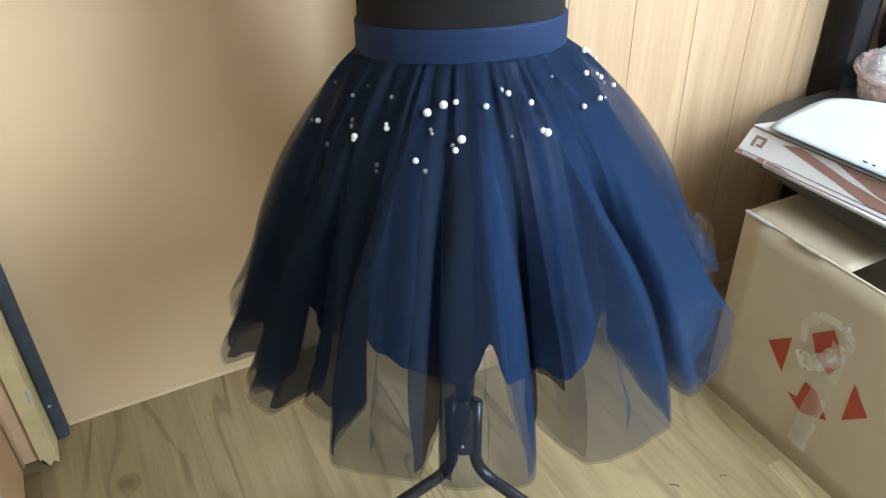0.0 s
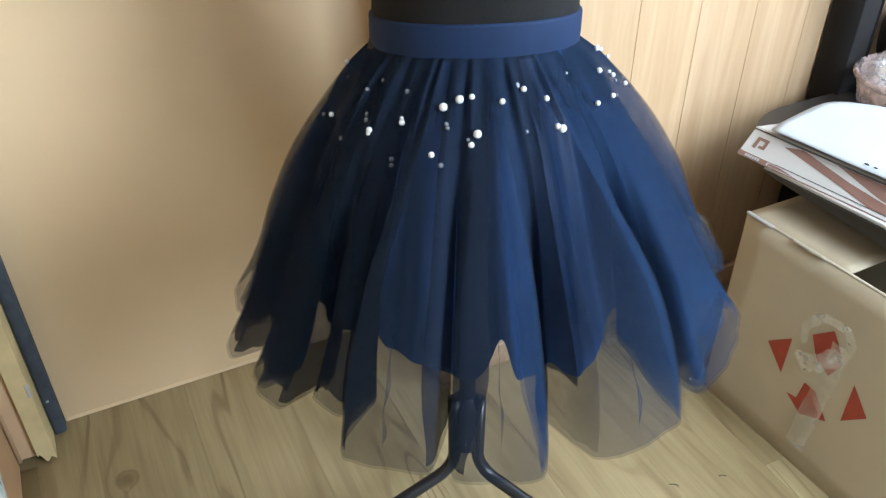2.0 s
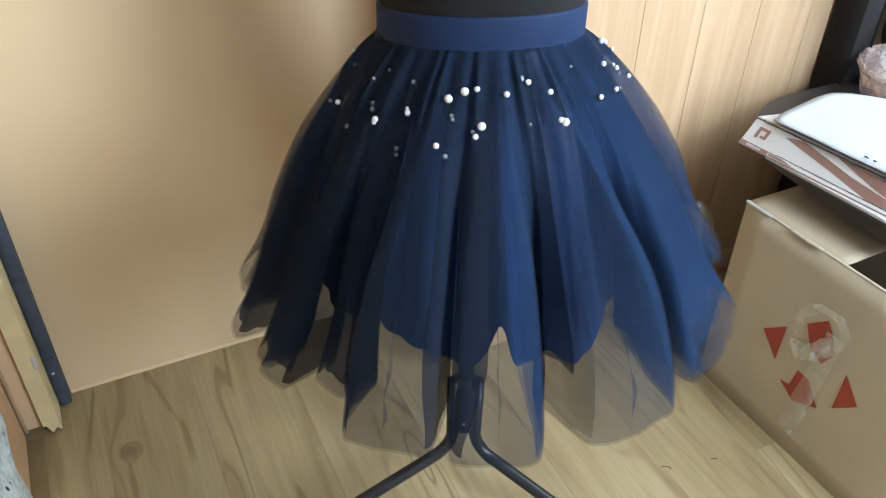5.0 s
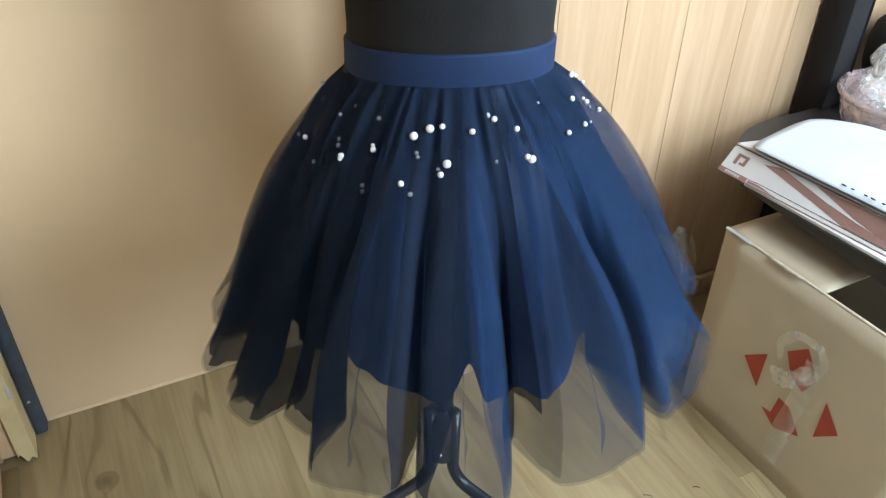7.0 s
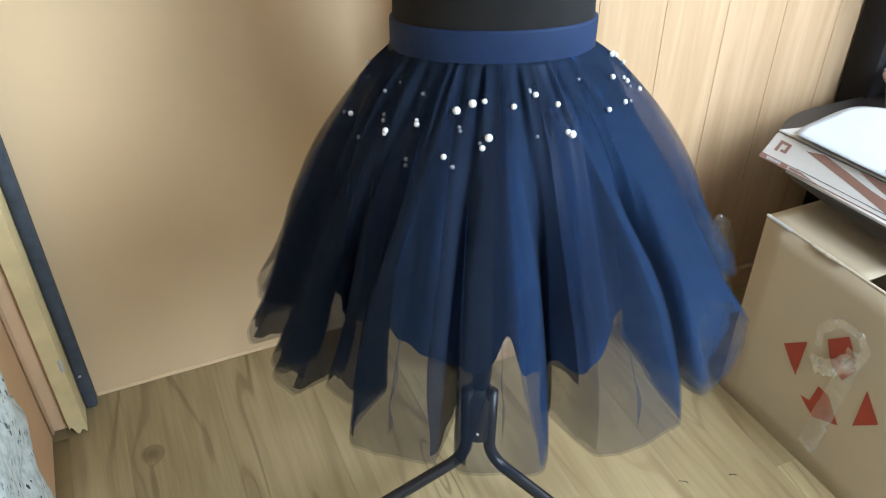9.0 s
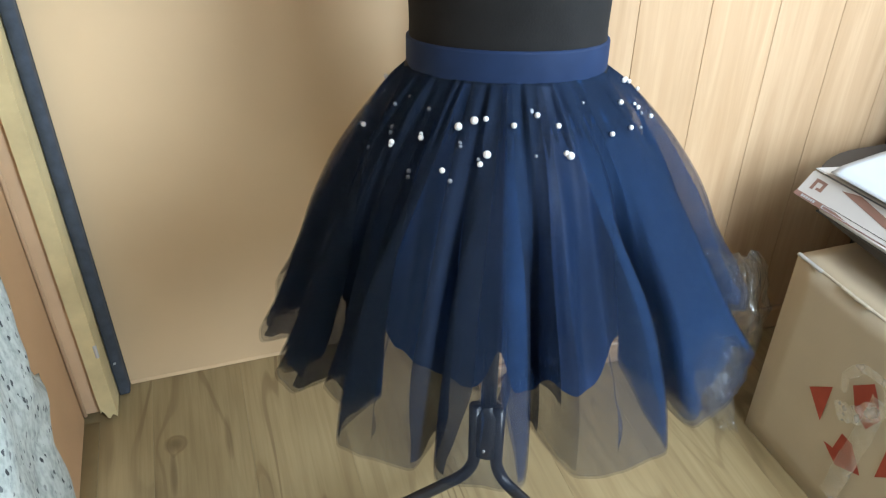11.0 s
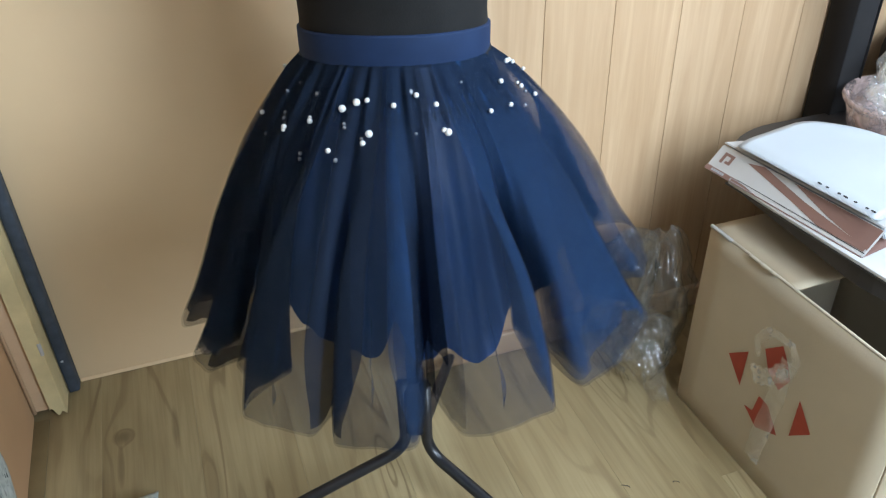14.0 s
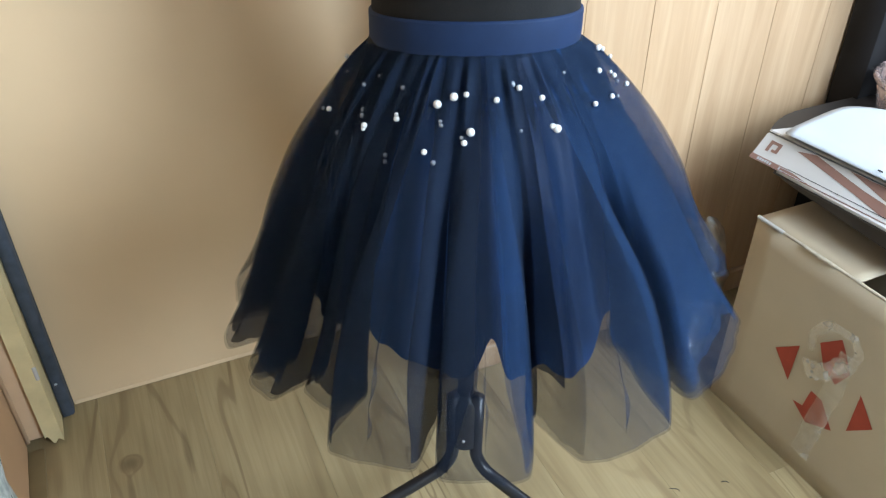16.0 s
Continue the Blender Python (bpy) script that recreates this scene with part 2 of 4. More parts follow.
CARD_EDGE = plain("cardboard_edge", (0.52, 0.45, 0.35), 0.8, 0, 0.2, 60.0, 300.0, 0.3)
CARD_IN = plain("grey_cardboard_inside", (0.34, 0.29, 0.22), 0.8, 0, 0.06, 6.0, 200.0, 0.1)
RED = plain("red_print", (0.36, 0.05, 0.025), 0.6, 0, 0.1, 30.0, 240.0, 0.05)
TAPE = clear_film("clear_tape", (0.90, 0.88, 0.84), 0.20, 0.12, 0.13)
FILM = clear_film("clear_plastic_bag", (0.28, 0.27, 0.24), 0.11, 0.10, 0.06)
PAPER = plain("white_paper", (0.43, 0.46, 0.49), 0.6, 0, 0.02, 8.0, 200.0, 0.03)
FOLDER_W = plain("white_folder_card", (0.53, 0.515, 0.50), 0.4, 0, 0.03, 10.0, 200.0, 0.03)
FOLDER_B = plain("brown_folder_card", (0.23, 0.125, 0.10), 0.4, 0, 0.06, 10.0, 200.0, 0.03)
DARK = plain("dark_brown_table", (0.032, 0.027, 0.025), 0.4, 0, 0.2, 10.0, 200.0, 0.05)
GREY = plain("light_grey_edge", (0.50, 0.49, 0.48), 0.5, 0, 0.05, 10.0, 200.0, 0.05)
INK = plain("black_ink", (0.01, 0.01, 0.012), 0.6, 0, 0.1, 10.0, 200.0, 0.0)
POST = plain("charcoal_upright", (0.020, 0.019, 0.020), 0.8, 0, 0.15, 6.0, 120.0, 0.1)
POST.node_tree.nodes["Principled BSDF"].inputs["Specular IOR Level"].default_value = 0.2
TUB = clear_film("pink_translucent_tub", (0.60, 0.45, 0.42), 0.42, 0.25)
CLOTH = print_cloth("leaf_print_cotton")


# ---- helpers ----
def done(bm, smooth=True):
    bmesh.ops.recalc_face_normals(bm, faces=bm.faces)
    for f in bm.faces:
        f.smooth = smooth
    return bm


def part(name, bm, material, parent=None, label="", smooth=True):
    me = bpy.data.meshes.new(name)
    done(bm, smooth)
    bm.to_mesh(me)
    bm.free()
    me.materials.append(material)
    ob = new(name, me)
    if parent:
        ob.parent = parent
        ob.matrix_parent_inverse = base_of(parent).inverted()
    if label:
        tagged(ob, label)
    return ob


def base_of(ob):
    return base_of(ob.parent) @ ob.matrix_parent_inverse @ ob.matrix_basis if ob.parent else ob.matrix_basis.copy()


def thing(name, at, label, category, group="", kind=""):
    ob = new(name)
    ob.empty_display_size = 0.05
    ob.matrix_basis = pose(*at)
    return tagged(ob, label, category, group, kind)


def box_bm(x0, x1, y0, y1, z0, z1, bevel=0.0, segments=2, bm=None):
    bm = bm or bmesh.new()
    made = bmesh.ops.create_cube(bm, size=1.0, matrix=Matrix.LocRotScale(((x0 + x1) / 2, (y0 + y1) / 2, (z0 + z1) / 2), None, (x1 - x0, y1 - y0, z1 - z0)))
    if bevel:
        edges = list({e for v in made["verts"] for e in v.link_edges})
        bmesh.ops.bevel(bm, geom=edges, offset=bevel, segments=segments, affect="EDGES", profile=0.6)
    return bm


def sheet(rows, closed=False, thick=0.0):
    """A mesh from rows of points."""
    bm = bmesh.new()
    vs = [[bm.verts.new(p) for p in row] for row in rows]
    n = len(vs[0])
    for a, b in zip(vs, vs[1:]):
        for k in range(n if closed else n - 1):
            bm.faces.new((a[k], a[(k + 1) % n], b[(k + 1) % n], b[k]))
    if thick:
        bmesh.ops.recalc_face_normals(bm, faces=bm.faces)
        bmesh.ops.solidify(bm, geom=list(bm.faces), thickness=thick)
    return bm


def tube_bm(points, radius, sides=14, caps=True):
    """A round tube along a line of points."""
    pts = [Vector(p) for p in points]
    rows, up = [], Vector((0.13, 0.29, 0.95))
    for k, p in enumerate(pts):
        d = (pts[min(k + 1, len(pts) - 1)] - pts[max(k - 1, 0)]).normalized()
        a = d.cross(up).normalized()
        b = d.cross(a)
        rows.append([p + radius * (math.cos(2 * math.pi * s / sides) * a + math.sin(2 * math.pi * s / sides) * b) for s in range(sides)])
    bm = sheet(rows, True)
    if caps:
        bm.verts.ensure_lookup_table()
        bm.faces.new(bm.verts[:sides])
        bm.faces.new(bm.verts[-sides:])
    return bm


def lathe_bm(profile, cx, cy, sides=64, squash=1.0):
    return sheet([[(cx + r * math.cos(2 * math.pi * k / sides), cy + squash * r * math.sin(2 * math.pi * k / sides), z) for k in range(sides)] for r, z in profile], True)


def smoothstep(a, b, x):
    x = min(1.0, max(0.0, (x - a) / (b - a)))
    return x * x * (3 - 2 * x)


def lerp3(a, b, k):
    return tuple(p + (q - p) * k for p, q in zip(a, b))


# ---- the room ----
X0, X1, Y0, YL, YP, TOP = -0.114, 2.1, -1.25, 1.38, 1.160, 2.5
CORNER = 0.65


def structure(name, bm, material, label, smooth=False):
    return tagged(part(name, bm, material, None, "", smooth), label, name.split("_")[0], "", "structure")


floor = structure("floor", box_bm(X0 - 0.1, X1 + 0.1, Y0 - 0.1, YL + 0.1, -0.06, -0.006), OLIVE, "light oak laminate floor boards with brown grain")
structure("ceiling", box_bm(X0 - 0.1, X1 + 0.1, Y0 - 0.1, YL + 0.1, TOP, TOP + 0.1), WHITE, "plain white ceiling")
structure("wall_back", box_bm(X0 - 0.1, CORNER, YL, YL + 0.1, 0, TOP), PEACH, "peach painted wall in the recess")
wall_panel = structure("wall_panelled", box_bm(CORNER, X1 + 0.1, YP + 0.012, YL + 0.1, 0, TOP), PANEL, "wall clad in pale wood panels")
structure("wall_west", box_bm(X0 - 0.1, X0 - 0.03, Y0, YL, 0, TOP), ROOM, "plain light wall beside the door")
east = bmesh.new()
for a in ((-0.40, -0.20, 0, TOP), (0.68, YP + 0.012, 0, TOP), (-0.20, 0.68, 0, 1.06), (-0.20, 0.68, 2.28, TOP)):
    box_bm(X1, X1 + 0.1, *a, bm=east)
structure("wall_east", east, ROOM, "plain light wall with a window opening beyond the table")
# the window stands back between two unseen piers, added to block its light sideways
south = bmesh.new()
for a in ((X0 - 0.1, 0.84, Y0 - 0.2, -0.55, 0, TOP), (1.50, X1, -0.60, -0.40, 0, TOP), (1.87, X1 + 0.1, Y0 - 0.2, -0.60, 0, TOP),
          (0.84, 1.87, Y0 - 0.2, Y0, 0, 0.95), (0.84, 1.87, Y0 - 0.2, Y0, 2.3, TOP)):
    box_bm(*a, bm=south)
structure("wall_south", south, ROOM, "unseen plain wall with added piers that block window light")

# wood panels, 134 mm wide, with a rounded groove between them
k0 = int((CORNER - 0.898) // 0.134)
for k in range(k0, int((X1 - 0.898) // 0.134) + 1):
    a, b = max(CORNER, 0.898 + 0.134 * k + 0.00028), min(X1, 0.898 + 0.134 * (k + 1) - 0.00028)
    if b - a > 0.01:
        part("panel", box_bm(a, b, YP, YP + 0.0115, 0.0, TOP, 0.0008, 1), PANEL, wall_panel, "", False)

tagged(part("baseboard", box_bm(CORNER, X1, YP - 0.014, YP - 0.001, 0.0, 0.055, 0.004, 2), PANEL), "low pale wood skirting board along the panels", "baseboard", "", "structure")
bm = sheet([[(x, YL - 0.001 - 0.004 * math.cos(a) ** 2, 0.001 + 0.006 * math.sin(a)) for x in (-0.028, CORNER)] for a in [radians(15 * k) for k in range(7)]])
tagged(part("trim", bm, PEACH), "thin peach cove moulding at the foot of the wall", "trim", "", "structure")

# door corner: orange leaf, casing, worn jamb, foam seal
door = thing("door_1", (X0, 0.9, 0.0), "orange-brown door leaf with pinkish casing and worn cream jamb", "door", "", "structure")
part("leaf", box_bm(X0 - 0.03, X0, 0.30, 1.294, 0.004, 2.03, 0.002, 1), ORANGE, door, "orange-brown smooth door leaf", False)
part("bead", tube_bm([(X0 + 0.003, 1.297, 0.012), (X0 + 0.003, 1.297, 2.06)], 0.0042, 10), PINKISH, door)
part("casing", box_bm(X0 + 0.004, -0.0805, 1.296, YL - 0.002, 0.016, 2.08, 0.003, 2), PINKISH, door, "pinkish painted casing board")


def worn_jamb():
    """A squared post whose foot is broken off unevenly."""
    bm = bmesh.new()
    xs = [-0.080 + 0.0285 * k / 8 for k in range(9)]
    cut = [0.010 + 0.005 * math.sin(k * 1.3) + 0.012 * smoothstep(3.5, 1.0, k) for k in range(9)]
    rows = []
    for y in (1.284, YL - 0.006):
        rows.append([(x, y, c) for x, c in zip(xs, cut)])
        rows.append([(x, y, 2.06) for x in xs])
    f = [[bm.verts.new(p) for p in r] for r in rows]
    for k in range(8):
        bm.faces.new((f[0][k], f[0][k + 1], f[1][k + 1], f[1][k]))
        bm.faces.new((f[2][k + 1], f[2][k], f[3][k], f[3][k + 1]))
        bm.faces.new((f[0][k + 1], f[0][k], f[2][k], f[2][k + 1]))
        bm.faces.new((f[1][k], f[1][k + 1], f[3][k + 1], f[3][k]))
    bm.faces.new((f[0][0], f[1][0], f[3][0], f[2][0]))
    bm.faces.new((f[0][8], f[2][8], f[3][8], f[1][8]))
    return bm


part("jamb", worn_jamb(), CREAM, door, "cream jamb with worn paint and broken foot", False)
part("chip", box_bm(-0.058, -0.0508, 1.2832, 1.290, 0.160, 0.192, 0.003, 2), GREY, door, "chipped pale spot")

rows = []
for k in range(60):
    z = 0.004 + 2.04 * k / 59
    w = 0.0012 * noise.noise((0.3, 0.7, z * 22.0))
    rows.append([(-0.0505 + w, 1.350, z), (-0.049 + w, 1.345, z), (-0.032 + w, 1.347 - w, z), (-0.0295 + w, 1.352, z), (-0.0295, 1.379, z), (-0.0505, 1.379, z)])
bm = sheet(rows, True)
tagged(part("seal_strip", bm, STRIP), "dark blue-grey foam strip stuck in the wall corner", "seal strip", "", "structure")
part("staple", box_bm(-0.044, -0.039, 1.342, 1.347, 0.088, 0.091, 0.0008, 1), PAPER, bpy.data.objects["seal_strip"], "small bright staple")
tagged(part("threshold", box_bm(X0 - 0.03, -0.086, 0.30, 1.283, -0.005, 0.004, 0.002, 1), OLIVE), "dark brown threshold strip on the floor", "threshold", "", "structure")

# ---- dress form and stand ----
AX, AY = 0.5567, 0.8650
stand = thing("mannequin_stand", (AX, AY, 0), "black lacquered steel tripod stand of bent tubes", "stand")
part("pole", tube_bm([(AX, AY, 0.17), (AX, AY, 0.72)], 0.0125), BLACK_TUBE, stand)
part("hub", lathe_bm([(0.0, 0.166), (0.020, 0.166), (0.0245, 0.171), (0.0245, 0.262), (0.0128, 0.276)], AX, AY, 24), BLACK_TUBE, stand)
for az in (181.0, -57.0, 61.0):
    c, s = math.cos(radians(az)), math.sin(radians(az))
    line = [(0.0215, 0.276), (0.0205, 0.158)]
    for k in range(1, 11):
        a = radians(74.0 * k / 10)
        line.append((0.0205 + 0.046 * (1 - math.cos(a)), 0.158 - 0.046 * math.sin(a)))
    r1, z1 = line[-1]
    line += [(r1 + (0.372 - r1) * k / 5, z1 + (0.0135 - z1) * k / 5) for k in range(1, 6)]
    leg = part("leg", tube_bm([(AX + r * c, AY + r * s, z) for r, z in line], 0.0100, 16), BLACK_TUBE, stand)
    foot = [(AX + r * c, AY + r * s, z) for r, z in ((0.358, 0.0175), (0.390, 0.0130))]
    part("rubber_foot", tube_bm(foot, 0.0126, 14), INK, leg)
bx, by = math.cos(radians(-121.0)), math.sin(radians(-121.0))
part("bolt", tube_bm([(AX + 0.0235 * bx, AY + 0.0235 * by, 0.192), (AX + 0.0270 * bx, AY + 0.0270 * by, 0.192)], 0.0024, 10), GREY, stand, "small bright bolt")

prof = [(0.0, 0.66), (0.09, 0.66), (0.128, 0.672), (0.138, 0.71), (0.134, 0.76), (0.122, 0.81), (0.113, 0.845), (0.1112, 0.88), (0.1118, 0.91),
        (0.113, 0.95), (0.116, 1.00), (0.128, 1.06), (0.142, 1.12), (0.148, 1.17), (0.145, 1.22), (0.143, 1.28), (0.134, 1.33), (0.10, 1.365), (0.062, 1.39), (0.052, 1.42), (0.05, 1.46), (0.02, 1.475), (0.0, 1.476)]
FACING = -112.0


def oval(ang):
    """The torso is flatter front to back: its radius at an angle, as a share of its half-width."""
    a = radians(ang - FACING)
    return 1.0 / math.hypot(math.cos(a) / 0.93, math.sin(a))


bm = sheet([[(AX + r * oval(5 * k) * math.cos(radians(5 * k)), AY + r * oval(5 * k) * math.sin(radians(5 * k)), z) for k in range(72)] for r, z in prof], True)
tagged(part("dress_form", bm, BLACK_CLOTH), "black jersey covered dress form torso on a stand", "dress form")

# ---- the skirt ----
skirt = thing("tulle_skirt", (AX, AY, 0.85), "navy blue knee-length tulle skirt with satin lining and pearl beads", "skirt")
R_TOP, Z_TOP, TIP = 0.1125, 0.833, 0.021

# folds of the net, round the skirt: first and last corner angle, corner radius, hem height, radius of the valley that follows, and its height if it is drawn up
FOLDS = [(-194.0, -184.0, 0.322, 0.460, 0.250), (-181.0, -172.5, 0.303, 0.455, 0.248), (-170.5, -160.0, 0.316, 0.482, 0.246),
         (-157.0, -145.0, 0.288, 0.495, 0.246), (-141.0, -123.6, 0.351, 0.515, 0.250), (-121.2, -104.4, 0.352, 0.511, 0.248),
         (-97.8, -77.4, 0.353, 0.517, 0.240, 0.548), (-71.0, -39.0, 0.346, 0.513, 0.246), (-31.0, -6.0, 0.335, 0.522, 0.245), (2.0, 22.0, 0.330, 0.500, 0.215),
         (28.0, 50.0, 0.325, 0.480, 0.215), (56.0, 78.0, 0.320, 0.470, 0.215), (84.0, 106.0, 0.320, 0.465, 0.215), (112.0, 134.0, 0.320, 0.462, 0.215), (140.0, 160.0, 0.318, 0.460, 0.225)]


def hem_line(step=0.006):
    """The net's hem as a closed line: angle, radius, height, angle where it leaves the waist, fold, and how far along its fold."""
    raw = []
    for n, (a, b, r, z, v, *up) in enumerate(FOLDS):
        nxt = FOLDS[(n + 1) % len(FOLDS)][0] + (360.0 if n + 1 == len(FOLDS) else 0.0)
        valley = (b + nxt) / 2
        w = b - a
        for k, (u, dr, dz) in enumerate(((0.0, -0.016, 0.002), (0.04, 0.0, 0.0), (0.3, 0.002, 0.004), (0.55, 0.004, 0.006), (0.8, 0.002, 0.003), (0.96, 0.0, 0.0), (1.0, -0.016, 0.002))):
            raw.append((a + w * u, r + dr, z + dz, n, k))
        raw.append((valley, v, up[0] if up else 0.5 * z + 0.24, n, 7))
    pts = [(r * math.cos(radians(a)), r * math.sin(radians(a)), z) for a, r, z, n, k in raw]
    out = []
    for i, p in enumerate(pts):
        q = pts[(i + 1) % len(pts)]
        m = max(2, round(math.dist(p[:2], q[:2]) / step))
        for j in range(m):
            out.append(tuple(s + (e - s) * j / m for s, e in zip(p, q)) + ((raw[i][3], raw[i][4] + j / m),))
    for _ in range(3):
        out = [tuple((out[i - 1][d] + 2 * out[i][d] + out[(i + 1) % len(out)][d]) / 4 for d in range(3)) + (out[i][3],) for i in range(len(out))]
    line, last = [], None
    for x, y, z, tag in out:
        a = math.degrees(math.atan2(y, x))
        a += 360.0 * round(((last if last is not None else -194.0) - a) / 360.0)
        last = a
        line.append([a, math.hypot(x, y), z, tag])
    # the waist angle runs evenly between one valley and the next
    cuts = [i for i in range(len(line)) if line[i][3][1] >= 7 and line[i - 1][3][1] < 7]
    for i, j in zip(cuts, cuts[1:] + [cuts[0] + len(line)]):
        a0, a1 = line[i][0], line[j % len(line)][0] + (360.0 if j >= len(line) else 0.0)
        for k in range(i, j):
            top = a0 + (a1 - a0) * (k - i) / (j - i)
            line[k % len(line)].append(top - (360.0 if k >= len(line) else 0.0))
    n, wide = len(line), 22
    for k in range(n):
        line[k].append(sum(line[(k + d) % n][1] for d in range(-wide, wide + 1)) / (2 * wide + 1))
    return line


HEM = hem_line()


def net_point(k, t, seed=8.1, inset=0.0, turn=0.0, gather=1.0):
    """A point of the net under the k-th point of the hem, t down from the waist."""
    a, r, zh, tag, top_a, mean = HEM[k % len(HEM)]
    f = smoothstep(0.05, 0.66, t)
    ang = top_a + (a - top_a) * smoothstep(0.0, 0.55, t) + math.degrees(turn / max(r, 0.15)) * f
    rim = mean + (r - mean) * f
    top = R_TOP * oval(ang)
    g = t + (0.25 - 0.12 * smoothstep(-75.0, -45.0, ang) * smoothstep(-24.0, -36.0, ang)) * math.sin(math.pi * min(1.0, t * 1.12)) * (1 - t)
    front = smoothstep(-158.0, -144.0, ang) * smoothstep(-62.0, -74.0, ang)  # the front folds swing out and then fall straight
    g += (1 - max(0.0, 1 - t) ** 1.75 - g) * front
    rad = top + (rim - top) * g - inset * smoothstep(0.0, 0.15, t)
    c, s = math.cos(radians(ang)), math.sin(radians(ang))
    ca, sa = math.cos(radians(top_a)), math.sin(radians(top_a))
    rad += 0.0060 * gather * math.exp(-5.0 * t) * min(1.0, 14.0 * t) * math.sin(radians(top_a) * 34 + 2.6 * math.sin(radians(top_a) * 9 + seed) + 1.5 * math.sin(radians(top_a) * 21))
    rad += f * (0.010 * noise.noise((ca * 5 + seed, sa * 5, t * 1.7)) + 0.005 * noise.noise((ca * 15 + seed, sa * 15, t * 2.2 + 3.0)) + 0.0022 * noise.noise((ca * 34 + seed, sa * 34, t * 5.0)))
    z0 = Z_TOP + TIP * math.cos(radians(ang + 110.0))
    z = z0 + (zh - z0) * t + 0.006 * t * noise.noise((ca * 9, sa * 9, seed))
    return AX + rad * c, AY + rad * s, z


def net_layer(hem, rows=42, seed=8.1, inset=0.0, start=0.0):
    """A whole ring of net; hem gives its length for a point of the hem line."""
    n = len(HEM)
    return sheet([[net_point(k, start + (hem(k) - start) * j / rows, seed, inset) for k in range(n)] for j in range(rows + 1)], True)


def net_strip(k0, k1, ends, plies, seed, t0=0.0, rows=34, inset=0.0025, gap=0.0018, turn=0.0, fray=0.02, draw=0.0, corner=None):
    """Plies of net over part of the hem line, each a little inside the last and ending at its own ragged length; draw narrows them towards the waist, a corner draws their first edge to it near the hem."""
    bm = bmesh.new()
    for p in range(plies):
        a, b = k0 + (k1 - k0) * 0.05 * p, k1 - (k1 - k0) * 0.09 * p
        m = max(8, round(abs(k1 - k0)))
        grid = []
        for j in range(rows + 1):
            row = []
            for i in range(m + 1):
                q = i / m
                tt = j / rows
                e = ends[0] + (ends[1] - ends[0]) * q - 0.030 * p * (0.4 + q) + fray * noise.noise((q * 5 + seed, p * 2.3, seed * 3.1))
                t = t0 + (e - t0) * tt
                first = a if corner is None else a + (corner - a) * smoothstep(0.66, 1.0, t) * (0.85 + 0.25 * noise.noise((t * 9.0, seed, p)))
                side = first + (b - first) * q * (1 - draw * (1 - smoothstep(0.0, 0.7, tt))) + 1.2 * noise.noise((tt * 3.0, p * 5.1, seed)) * q
                lo = int(math.floor(side))
                w = side - lo
                g, h = net_point(lo, t, 8.1, inset + gap * p, turn * (p + 1)), net_point(lo + 1, t, 8.1, inset + gap * p, turn * (p + 1))
                row.append(bm.verts.new(lerp3(g, h, w)))
            grid.append(row)
        for g, h in zip(grid, grid[1:]):
            for i in range(m):
                bm.faces.new((g[i], g[i + 1], h[i + 1], h[i]))
    return bm


def along(fold, stage):
    """The index on the hem line of a stage of a fold: 0 first corner, 6 last corner, 7 to 8 towards the next fold."""
    return min(range(len(HEM)), key=lambda k: abs(HEM[k][3][0] * 8 + HEM[k][3][1] - (fold * 8 + stage)))


def valley_before(fold):
    return along(fold - 1, 7.0) if fold else along(len(FOLDS) - 1, 7.0) - len(HEM)


# the lining: height of its hem at an angle, with three notches at the front
LIN_HEM = [(-200, 0.56), (-165, 0.56), (-152, 0.555), (-149.5, 0.572), (-148, 0.585), (-146.5, 0.572), (-144, 0.546), (-137, 0.553), (-130.5, 0.549), (-127, 0.532), (-121, 0.517), (-115, 0.534),
           (-112, 0.560), (-110, 0.602), (-108, 0.575), (-105.5, 0.530), (-103, 0.516), (-98, 0.511), (-95.5, 0.54), (-93, 0.534), (-90, 0.516), (-86, 0.506), (-81, 0.499), (-77.5, 0.503), (-75.5, 0.522), (-74, 0.550), (-72, 0.556), (-66, 0.565), (-40, 0.565), (-20, 0.56), (160, 0.56)]


def lining_hem(ang):
    ang = (ang + 200.0) % 360.0 - 200.0
    for (a, p), (b, q) in zip(LIN_HEM, LIN_HEM[1:]):
        if a <= ang <= b:
            return p + (q - p) * (ang - a) / (b - a)
    return LIN_HEM[-1][1]


def lining_bm():
    rows, around = 40, 420
    hems = [sum(lining_hem(-200.0 + 360.0 * k / around + 0.6 * d) * w for d, w in ((-3, 1), (-2, 2), (-1, 3), (0, 4), (1, 3), (2, 2), (3, 1))) / 16 for k in range(around)]
    out = []
    for j in range(rows + 1):
        row = []
        for k in range(around):
            a = -200.0 + 360.0 * k / around
            t = j / rows
            ang = radians(a)
            wave = 0.007 * math.sin(ang * 13 + 1.1 + 1.3 * math.sin(3 * ang)) + 0.003 * math.sin(ang * 29 + 2.0 * math.sin(4 * ang)) + 0.005 * noise.noise((6 * math.cos(ang), 6 * math.sin(ang), 2.0 * t))
            g = t + 0.22 * math.sin(math.pi * t) * (1 - t)
            top = R_TOP * oval(a) - 0.001
            rad = top + (0.222 - top) * g + wave * smoothstep(0.10, 0.85, t) - 0.012 * smoothstep(0.0, 0.2, t) * (1 - t)
            z0 = Z_TOP + TIP * math.cos(radians(a + 110.0))
            row.append((AX + rad * math.cos(ang), AY + rad * math.sin(ang), z0 + (hems[k] - z0) * t))
        out.append(row)
    return sheet(out, True)


